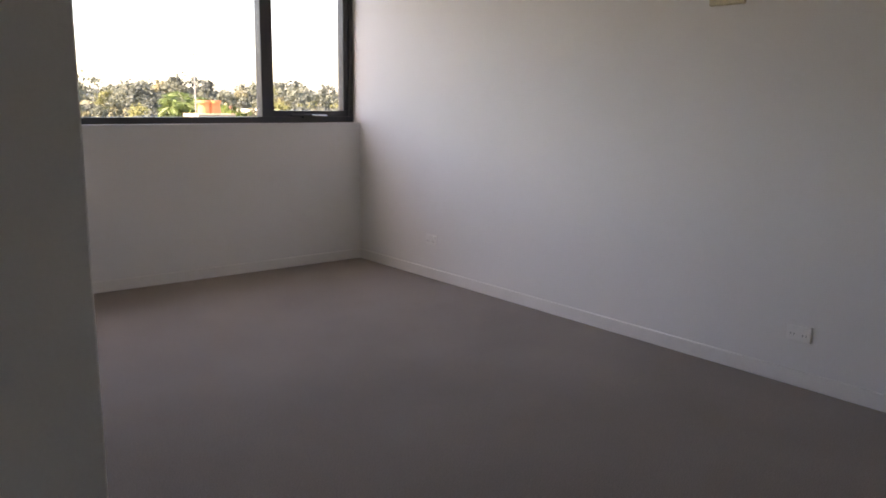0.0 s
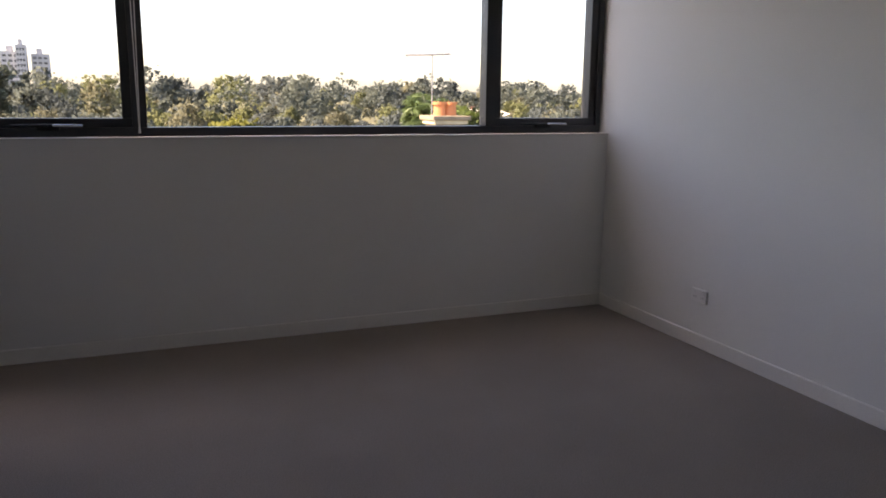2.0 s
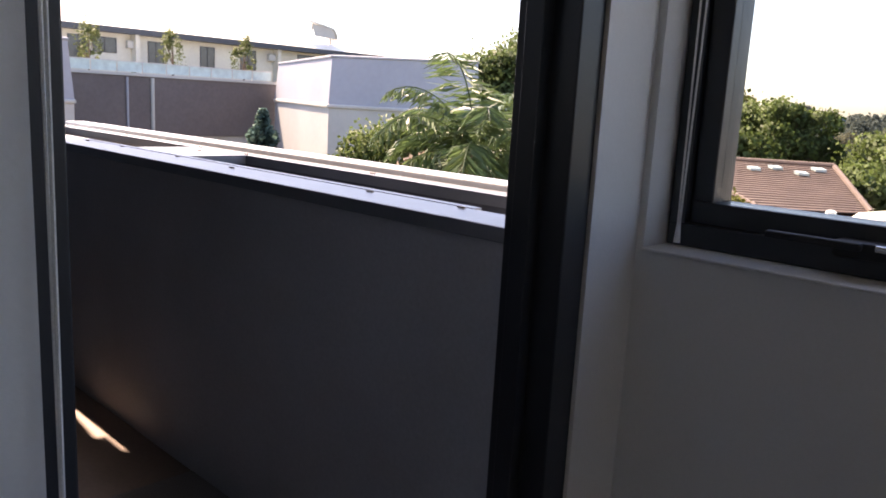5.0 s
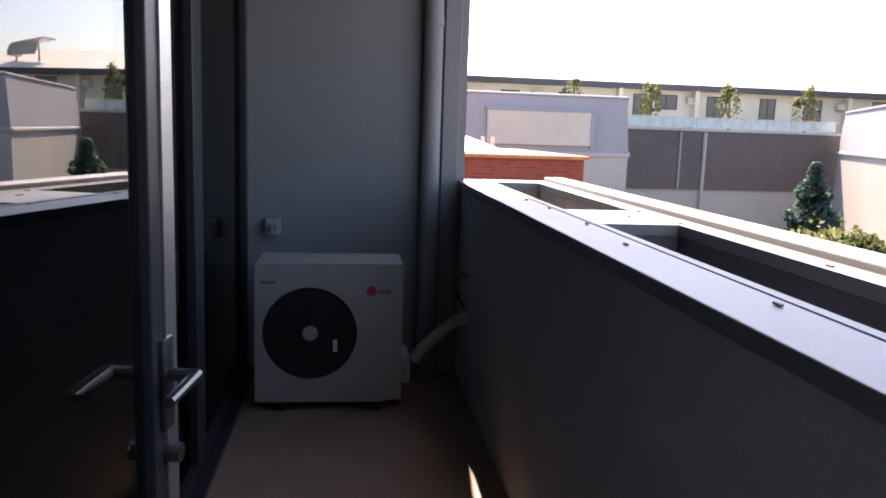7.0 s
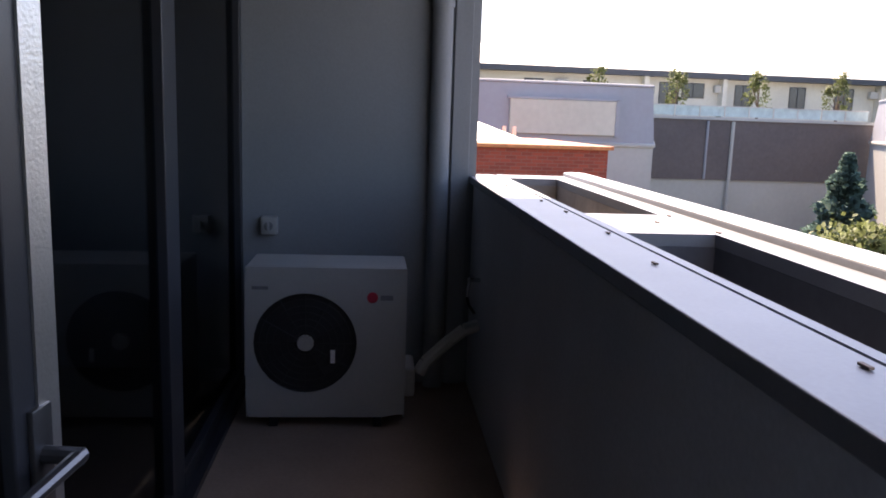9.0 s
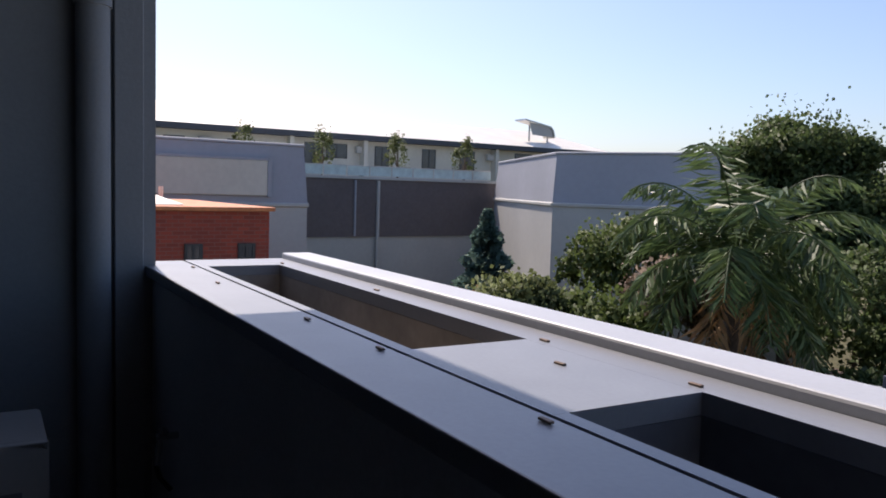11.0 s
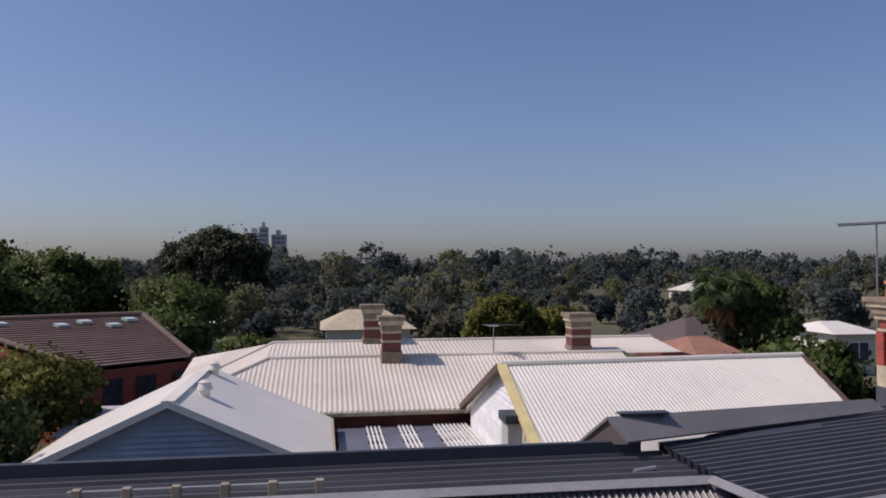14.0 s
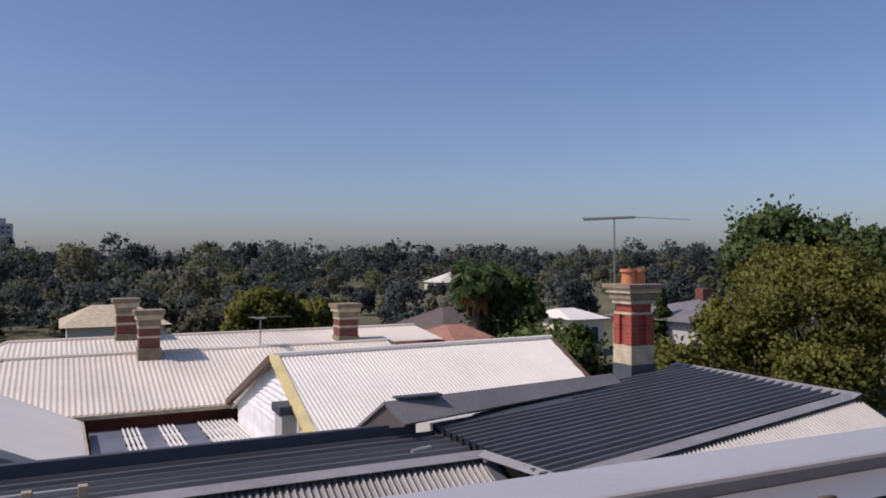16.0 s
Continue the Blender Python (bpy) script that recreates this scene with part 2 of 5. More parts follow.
ALUMINIUM = material("weathered aluminium tube", (0.33, 0.33, 0.33), 0.45, metal=0.8)
SOLAR = material("blue solar glass", (0.05, 0.09, 0.2), 0.15, grain=2)


# ---- mesh helpers ----
def mesh_of(name, verts, faces, mat, smooth=False):
    me = bpy.data.meshes.new(name)
    me.from_pydata(verts, [], faces)
    me.materials.append(mat)
    if smooth:
        me.shade_smooth()
    me.update()
    return me


def raw(name, verts, faces, mat, parent=None, label="", smooth=False):
    ob = new(name, mesh_of(name, verts, faces, mat, smooth))
    ob.parent = parent
    return tagged(ob, label)


def part(name, bm, mat, parent=None, label="", smooth=False):
    me = bpy.data.meshes.new(name)
    bm.normal_update()
    bm.to_mesh(me)
    bm.free()
    me.materials.append(mat)
    if smooth:
        me.shade_smooth()
        me.set_sharp_from_angle(angle=radians(35))
    ob = new(name, me)
    ob.parent = parent
    return tagged(ob, label)


def box(x0, x1, y0, y1, z0, z1, bevel=0.0, bm=None):
    bm = bm or bmesh.new()
    made = bmesh.ops.create_cube(bm, size=1, matrix=Matrix.Translation(((x0 + x1) / 2, (y0 + y1) / 2, (z0 + z1) / 2)) @ Matrix.Diagonal((abs(x1 - x0), abs(y1 - y0), abs(z1 - z0), 1)))
    if bevel:
        edges = list({e for v in made["verts"] for e in v.link_edges})
        bmesh.ops.bevel(bm, geom=edges, offset=bevel, segments=2, affect="EDGES", profile=0.5)
    return bm


def rod(p, q, r0, r1=None, sides=10, bm=None):
    bm = bm or bmesh.new()
    p, q = Vector(p), Vector(q)
    d = q - p
    m = Matrix.Translation((p + q) / 2) @ d.to_track_quat("Z", "Y").to_matrix().to_4x4()
    bmesh.ops.create_cone(bm, cap_ends=True, segments=sides, radius1=r0, radius2=r0 if r1 is None else r1, depth=d.length, matrix=m)
    return bm


def tube(points, r, sides=8, bm=None):
    bm = bm or bmesh.new()
    for p, q in zip(points, points[1:]):
        rod(p, q, r, r, sides, bm)
    return bm


def slab(points, thick, bm=None):
    """A plate over a planar outline, given thickness downwards along its normal."""
    bm = bm or bmesh.new()
    vs = [Vector(p) for p in points]
    n = (vs[1] - vs[0]).cross(vs[-1] - vs[0]).normalized()
    if n.z < 0:
        n = -n
    top = [bm.verts.new(v) for v in vs]
    low = [bm.verts.new(v - n * thick) for v in vs]
    bm.faces.new(top)
    bm.faces.new(low[::-1])
    for i in range(len(vs)):
        j = (i + 1) % len(vs)
        bm.faces.new((top[j], top[i], low[i], low[j]))
    bmesh.ops.recalc_face_normals(bm, faces=bm.faces)
    return bm


def empty(name, at=(0, 0, 0), label="", category="", group="", kind=""):
    ob = new(name)
    ob.location = at
    ob.empty_display_size = 0.1
    return tagged(ob, label, category, group, kind)


def under(parent, *obs):
    """Hang world-placed meshes under a thing without moving them."""
    for ob in obs:
        ob.parent = parent
        ob.matrix_parent_inverse = Matrix.Translation(parent.location).inverted()


def corrugated(name, outline, run, pitch, amp, mat, parent=None, label="", ribs=4, square=False):
    """A corrugated sheet over a convex planar outline; run: the way of the ribs."""
    vs = [Vector(p) for p in outline]
    n = (vs[1] - vs[0]).cross(vs[2] - vs[0]).normalized()
    if n.z < 0:
        n = -n
    u = Vector(run)
    u = (u - n * u.dot(n)).normalized()
    v = n.cross(u)
    o = vs[0]
    flat = [((p - o).dot(u), (p - o).dot(v)) for p in vs]
    lo, hi = min(b for _, b in flat) + 1e-4, max(b for _, b in flat) - 1e-4
    steps = max(2, int((hi - lo) / pitch * ribs))
    verts, faces = [], []
    for i in range(steps + 1):
        b = lo + (hi - lo) * i / steps
        cut = []
        for (a0, b0), (a1, b1) in zip(flat, flat[1:] + flat[:1]):
            if (b0 - b) * (b1 - b) <= 0 and abs(b1 - b0) > 1e-9:
                cut.append(a0 + (a1 - a0) * (b - b0) / (b1 - b0))
        wave = math.sin((b - lo) / pitch * 2 * math.pi)
        if square:
            wave = 1.0 if wave > 0.45 else -1.0 if wave < 0.0 else 0.0
        h = amp * wave
        for aa in (min(cut), max(cut)):
            verts.append(o + u * aa + v * b + n * h)
        if i:
            k = 2 * i
            faces.append((k - 2, k - 1, k + 1, k))
    return raw(name, verts, faces, mat, parent, label)


# ---- the room ----
H = 2.6
SILL = 1.08
XR = 3.52
room_floor = tagged(part("floor", box(-1.6, XR, -7.6, 0.0, -0.12, 0.0), CARPET), "brown wall-to-wall carpet of the empty room", "floor", kind="structure")
bm = box(0.0, XR, 0.0, 0.25, -0.12, SILL)
box(0.0, XR, 0.0, 0.25, 2.4, H + 0.2, bm=bm)
box(0.0, 0.046, 0.0, 0.25, SILL, 2.4, bm=bm)
wall_north = tagged(part("wall_north", bm, WALL), "white painted wall below a wide window", "wall", kind="structure")
wall_east = tagged(part("wall_east", box(XR, XR + 0.15, -7.6, 0.30, -0.12, H), WALL), "plain white painted plaster wall", "wall", kind="structure")
bm = box(-0.12, 0.03, -3.90, -1.3, -0.12, H)
box(-0.035, 0.03, -1.3, -1.10, -0.12, H, bm=bm)
box(-0.035, 0.03, -1.10, -0.165, 2.12, H, bm=bm)
box(-0.12, 0.0, -0.165, 0.25, -0.12, H, bm=bm)
box(0.0, 0.03, -0.165, 0.0, -0.12, H, bm=bm)
wall_west = tagged(part("wall_west", bm, WALL), "white painted wall with the balcony doorway", "wall", kind="structure")
bm = box(-4.1, 0.41, -4.02, -3.90, -0.12, H, 0.004)
wall_nib = tagged(part("wall_entry", bm, WALL), "white wall end beside the entry to the room", "wall", kind="structure")
tagged(part("wall_hall", box(-1.75, -1.6, -7.6, -4.02, -0.12, H), WALL), "plain white hallway wall", "wall", kind="structure")
# unseen back wall; its opening is added to let fill light into the room
bm = box(-1.75, XR + 0.15, -7.75, -7.6, -0.12, 0.9)
box(-1.75, XR + 0.15, -7.75, -7.6, 2.2, H, bm=bm)
box(-1.75, 2.5, -7.75, -7.6, 0.9, 2.2, bm=bm)
box(3.0, XR + 0.15, -7.75, -7.6, 0.9, 2.2, bm=bm)
tagged(part("wall_south", bm, WALL), "plain white back wall with an unseen opening added for fill light", "wall", kind="structure")
tagged(part("wall_side_room", box(-4.25, -4.1, -4.02, -1.3, -0.12, H), WALL), "plain wall of the neighbouring dark room", "wall", kind="structure")
tagged(part("floor_side_room", box(-4.1, -0.12, -3.90, -1.3, -0.12, -0.005), CARPET), "carpet of the neighbouring dark room", "floor", kind="structure")
tagged(part("ceiling", box(-4.25, XR + 0.15, -7.75, 0.0, H, H + 0.2), CEILING), "white painted ceiling", "ceiling", kind="structure")


def skirting(x0, x1, y0, y1):
    bm = box(x0, x1, y0, y1, 0.0, 0.075, 0.004)
    return tagged(part("baseboard", bm, TRIM), "low white painted skirting board", "skirting", kind="structure")


skirting(0.03, XR, -0.014, 0.0)
skirting(XR - 0.014, XR, -7.6, -0.014)
skirting(0.03, 0.044, -3.90, -1.105)
skirting(-1.6, 0.41, -4.034, -4.02)

# window: reveal, frame, mullions, two awning sashes and a fixed light
FY0, FY1 = 0.08, 0.17
WX0, WX1, WZ0, WZ1 = 0.050, XR - 0.006, 1.086, 2.4
window = empty("window_1", (WX0, FY0, WZ0), "wide charcoal aluminium window with two awning sashes", "window", kind="structure")
trim = tagged(part("trim", box(0.048, XR - 0.001, -0.012, FY0, SILL, SILL + 0.006, 0.002), TRIM), "thin white window board", "window sill", kind="structure")
M1A, M1B, M2A, M2B = 0.795, 0.865, 2.725, 2.785


def frame_bar(name, x0, x1, y0, y1, z0, z1, label=""):
    ob = part(name, box(x0, x1, y0, y1, z0, z1, 0.003), FRAME, label=label)
    under(window, ob)
    return ob


frame_bar("window_frame", WX0, WX1, FY0, FY1, WZ0, WZ0 + 0.045)
frame_bar("window_frame", WX0, WX1, FY0, FY1, WZ1 - 0.045, WZ1)
frame_bar("window_frame", WX0, WX0 + 0.035, FY0, FY1, WZ0 + 0.045, WZ1 - 0.045)
frame_bar("window_frame", WX1 - 0.035, WX1, FY0, FY1, WZ0 + 0.045, WZ1 - 0.045)
frame_bar("mullion", M1A, M1B, FY0, FY1, WZ0 + 0.045, WZ1 - 0.045)
frame_bar("mullion", M2A, M2B, FY0, FY1, WZ0 + 0.045, WZ1 - 0.045)


def pane(x0, x1, z0, z1, y, parent, m=None):
    ob = part("pane", box(x0, x1, y - 0.003, y + 0.003, z0, z1), m or GLASS)
    ob.visible_shadow = False
    under(parent, ob)
    return ob


pane(M1B, M2A, WZ0 + 0.045, WZ1 - 0.045, FY0 + 0.05, window)


def sash(x0, x1, hx):
    """An awning sash with its winder, inside the frame's opening."""
    z0, z1, y0, y1, w = WZ0 + 0.045, WZ1 - 0.045, FY0 + 0.018, FY1 + 0.012, 0.045
    bm = box(x0, x1, y0, y1, z0, z0 + w, 0.003)
    box(x0, x1, y0, y1, z1 - w, z1, 0.003, bm)
    box(x0, x0 + w, y0, y1, z0 + w, z1 - w, 0.003, bm)
    box(x1 - w, x1, y0, y1, z0 + w, z1 - w, 0.003, bm)
    s = part("sash", bm, FRAME, label="charcoal awning sash, closed")
    under(window, s)
    p = part("pane", box(x0 + w, x1 - w, y0 + 0.03, y0 + 0.036, z0 + w, z1 - w), GLASS, s)
    p.visible_shadow = False
    bm = box(hx - 0.05, hx + 0.05, y0 - 0.045, y0, z0 - 0.012, z0 + 0.018, 0.006)
    box(hx - 0.16, hx + 0.0, y0 - 0.062, y0 - 0.045, z0 + 0.004, z0 + 0.018, 0.004, bm)
    part("winder", bm, BLACK, s, "black window winder")
    part("winder_handle", rod((hx + 0.02, y0 - 0.05, z0 + 0.012), (hx + 0.15, y0 - 0.052, z0 + 0.01), 0.006), CHROME, s, "polished winder arm")


sash(WX0 + 0.035, M1A, 0.42)
sash(M2B, WX1 - 0.035, 3.10)


def cord_loop(parent, x, y, z0, z1, label):
    """A hanging blind cord under a frame: two strands and a weight."""
    bm = tube([(x, y, z1), (x + 0.004, y, (z0 + z1) / 2), (x + 0.008, y, z0 + 0.03)], 0.0022, 6)
    tube([(x + 0.022, y, z1), (x + 0.02, y, (z0 + z1) / 2), (x + 0.012, y, z0 + 0.03)], 0.0022, 6, bm)
    c = part("cord", bm, CORD, label=label)
    under(parent, c)
    part("weight", rod((x + 0.01, y, z0), (x + 0.01, y, z0 + 0.035), 0.007, 0.004), PLASTIC, c, "small white cord weight")


cord_loop(window, 0.089, 0.03, 1.10, 2.4, "white blind cord in the window reveal")
cord_loop(window, 0.815, 0.03, 1.105, 2.4, "white blind cord against the mullion")


def socket(x, y, z, turn, switch=False):
    """A wall plate with two outlets or a rocker switch."""
    th = empty("light_switch" if switch else "power_socket", (x, y, z), "white plastic light switch on the wall" if switch else "white plastic double power socket low on the wall", "switch" if switch else "socket")
    th.rotation_euler = (0, 0, turn)
    part("plate", box(-0.058, 0.058, -0.012, 0, -0.037, 0.037, 0.004), PLASTIC, th)
    if switch:
        part("rocker", box(-0.009, 0.009, -0.017, -0.011, -0.014, 0.014, 0.002), PLASTIC, th)
    else:
        for s in (-1, 1):
            part("rocker", box(s * 0.028 - 0.007, s * 0.028 + 0.007, -0.016, -0.011, 0.014, 0.03, 0.002), PLASTIC, th)
            bm = bmesh.new()
            for k in (-1, 1):
                box(s * 0.028 + k * 0.008 - 0.0015, s * 0.028 + k * 0.008 + 0.0015, -0.0125, -0.0115, -0.012, -0.002, bm=bm)
            part("slots", bm, GREY_MARK, th)
    return th


socket(XR, -0.935, 0.28, radians(-90))
socket(XR, -3.64, 0.25, radians(-90))
socket(0.03, -1.262, 0.935, radians(90), True)
th = empty("wall_thermostat", (XR, -3.15, 1.78), "small beige control box on the wall", "thermostat")
part("case", box(-0.025, 0, -0.09, 0.09, -0.055, 0.055, 0.006), material("beige plastic", (0.62, 0.55, 0.40), 0.5), th)
part("screen", box(-0.027, -0.024, -0.05, 0.05, 0.0, 0.035), GREY_MARK, th)

# balcony doorway: frame and the leaf that stands open
DY0, DY1 = -1.10, -0.165
door_frame = empty("door_frame", (-0.06, DY0, 0.0), "charcoal aluminium balcony door frame", "door frame", kind="structure")
for y0, y1 in ((DY0, DY0 + 0.035), (DY1 - 0.07, DY1)):
    under(door_frame, part("jamb", box(-0.03 if y0 < -0.5 else -0.115, 0.022, y0, y1, 0.0, 2.12, 0.003), FRAME))
under(door_frame, part("stop", box(-0.075, -0.035, DY1 - 0.10, DY1 - 0.07, 0.0, 2.07, 0.002), FRAME),
      part("head", box(-0.030, 0.022, DY0 + 0.035, DY1 - 0.07, 2.07, 2.12, 0.003), FRAME),
      part("threshold", box(-0.125, 0.0, DY0 + 0.035, DY1 - 0.07, 0.0, 0.03, 0.004), FRAME))
cord_loop(door_frame, 0.04, -1.092, 0.86, 2.3, "beaded blind chain beside the balcony door")

door = empty("door_1", (-0.09, -1.10, 0.03), "open glazed balcony door in a charcoal aluminium frame", "door", kind="structure")
LW, LH = 0.82, 2.03
def leaf(name, x0, x1, z0, z1, m=FRAME, y0=-0.02, y1=0.02, label=""):
    return part(name, box(x0, x1, y0, y1, z0, z1, 0.003), m, door, label)
door.rotation_euler = (0, 0, math.atan2(0.115, -0.812))
leaf("stile", 0, 0.09, 0, LH)
lock = leaf("stile", LW - 0.09, LW, 0, LH)
part("edge", box(LW, LW + 0.003, -0.017, 0.017, 0, LH), STILE, door, "bare aluminium leaf edge")
part("lock_plate", box(LW - 0.045, LW, -0.0235, -0.02, 0, LH), STILE, door, "bare aluminium strip along the lock stile")
leaf("rail", 0.09, LW - 0.09, 0, 0.1)
leaf("rail", 0.09, LW - 0.09, LH - 0.09, LH)
p = part("pane", box(0.09, LW - 0.09, -0.004, 0.004, 0.1, LH - 0.09), GLASS_LEAF, door)
for s in (-1, 1):
    bm = rod((LW - 0.045, s * 0.02, 0.93), (LW - 0.045, s * 0.075, 0.93), 0.011)
    rod((LW - 0.04, s * 0.07, 0.93), (LW - 0.16, s * 0.07, 0.925), 0.010, 0.009, bm=bm)
    box(LW - 0.065, LW - 0.025, s * 0.02, s * 0.028, 0.84, 0.99, 0.002, bm)
    part("handle", bm, LEVER, door, "dark satin lever handle", True)
    part("cylinder_lock", rod((LW - 0.045, s * 0.02, 0.80), (LW - 0.045, s * 0.045, 0.80), 0.016), LEVER, door, "round dark lock cylinder", True)

# ---- the balcony ----
XE = -3.88
tagged(part("balcony_floor", box(XE - 0.2, -0.036, -1.3, -0.02, -0.15, -0.003), TILE_FLOOR), "dim brown tiled balcony floor", "floor", kind="structure")
# unseen soffit, added to block sun; its edge is set to shade the inner capping
tagged(part("balcony_soffit", box(XE - 0.2, -0.0, -1.3, 0.20, H, H + 0.2), PANEL_LIGHT), "plain grey soffit, unseen, added to shade the balcony", "ceiling", kind="structure")
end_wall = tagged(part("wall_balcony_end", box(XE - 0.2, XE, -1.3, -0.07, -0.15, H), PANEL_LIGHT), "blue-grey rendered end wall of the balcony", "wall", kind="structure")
tagged(part("trim", box(XE, XE + 0.03, -0.20, -0.112, 0.0, H, 0.003), PANEL_LIGHT), "flat blue-grey cover strip on the end wall", "cover strip", kind="structure")
th = empty("downpipe", (XE + 0.055, -0.265, 0), "blue-grey painted round downpipe on the end wall", "downpipe")
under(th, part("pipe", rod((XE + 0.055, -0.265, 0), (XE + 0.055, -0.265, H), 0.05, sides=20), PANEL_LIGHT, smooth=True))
for z in (0.25, 1.9):
    under(th, part("bracket", rod((XE + 0.055, -0.265, z), (XE + 0.055, -0.265, z + 0.03), 0.056, sides=20), PANEL_LIGHT, smooth=True))
th = empty("isolator_box", (XE, -1.10, 0.82), "small grey weatherproof switch box on the end wall", "switch box")
part("case", box(0, 0.06, -0.04, 0.04, -0.045, 0.045, 0.008), AC_WHITE, th)
part("knob", rod((0.06, 0, 0), (0.075, 0, 0), 0.022), GREY_MARK, th)
part("lever", box(0.075, 0.085, -0.006, 0.006, -0.022, 0.022, 0.002), AC_WHITE, th)

# glazed facade beside the balcony
facade = empty("glazed_facade", (-1.8, -1.26, 0), "dark full-height glazing in charcoal aluminium along the balcony", "glazing", kind="structure")
GY0, GY1 = -1.30, -1.235
for x0, x1 in ((XE, XE + 0.06), (-2.62, -2.46), (-0.16, -0.045)):
    under(facade, part("post", box(x0, x1, GY0, GY1, 0.0, H, 0.003), FRAME))
for z0, z1 in ((0.0, 0.09), (2.42, H)):
    for x0, x1 in ((XE + 0.06, -2.62), (-2.46, -0.16)):
        under(facade, part("rail", box(x0, x1, GY0, GY1, z0, z1, 0.003), FRAME))
for x0, x1 in ((XE + 0.06, -2.62), (-2.46, -0.16)):
    pane(x0, x1, 0.09, 2.42, -1.268, facade, GLASS_DARK)
under(facade, part("track", box(XE, -0.05, GY1, GY1 + 0.04, 0.0, 0.03, 0.003), FRAME))

# parapet with planter openings in its capping
PT = 1.09
parapet = empty("parapet", (-1.8, 0.2, 0), "charcoal balcony parapet with a grey metal capping and planter openings", "parapet", kind="structure")
under(parapet, part("inner_panel", box(XE - 0.14, -0.12, -0.08, -0.05, -0.15, PT - 0.03), PANEL, label="charcoal inner panel"),
      part("outer_panel", box(XE - 0.14, XR + 0.2, 0.46, 0.50, -5.2, PT - 0.03), PANEL_LIGHT),
      part("end_panel", box(XE - 0.14, XE - 0.10, 0.0, 0.46, -5.2, PT - 0.03), PANEL_LIGHT))
HOLES = ((-3.80, -2.35), (-1.925, -0.45), (0.25, 1.7))
under(parapet, part("capping", box(XE - 0.15, -0.121, -0.102, 0.052, PT - 0.035, PT, 0.003), CAP, label="grey metal capping strip"))
xs = [XE - 0.15] + [v for h in HOLES for v in h] + [XR + 0.2]
for x0, x1 in zip(xs[0::2], xs[1::2]):
    under(parapet, part("capping", box(x0, min(x1, XR), 0.056 if x1 < 0.1 else 0.256, 0.33, PT - 0.033, PT + 0.001), CAP))
for x0, x1 in HOLES[:2]:
    under(parapet, part("capping", box(x0 + 0.0005, x1 - 0.0005, 0.056, 0.082, PT - 0.033, PT + 0.001), CAP))
under(parapet, part("capping", box(XE - 0.15, XR + 0.2, 0.3305, 0.415, PT - 0.033, PT + 0.001), CAP),
      part("rim", box(XE - 0.15, XR + 0.2, 0.416, 0.53, PT - 0.05, PT + 0.022, 0.006), RIM, label="raised outer rim"))
for x0, x1 in HOLES[:2]:
    bm = box(x0 - 0.012, x0, 0.07, 0.343, 0.55, PT - 0.034)
    box(x1, x1 + 0.012, 0.07, 0.343, 0.55, PT - 0.034, bm=bm)
    box(x0, x1, 0.07, 0.081, 0.55, PT - 0.034, bm=bm)
    box(x0, x1, 0.331, 0.343, 0.55, PT - 0.034, bm=bm)
    box(x0 - 0.012, x1 + 0.012, 0.07, 0.343, 0.53, 0.55, bm=bm)
    # the second trough's shade is put into its lining colour
    under(parapet, part("planter_trough", bm, TROUGH if x0 < -3 else TROUGH_SHADED, label="empty stained planter trough" if x0 < -3 else "empty planter trough with shade in its slate colour"))
random.seed(4)
for x0, x1 in HOLES[:2]:
    for x, y in ((x0 - 0.03, 0.35), (x1 + 0.03, 0.35), (x0 + 0.02, 0.03), (x1 - 0.02, 0.03), ((x0 + x1) / 2, 0.36), (x0 + 0.45, 0.0), (x1 - 0.35, 0.02), (x1 + 0.2, 0.25)):
        s = part("screw", box(x - 0.012, x + 0.012, y - 0.004, y + 0.004, PT + 0.001, PT + 0.005, 0.001), SCREW)
        under(parapet, s)


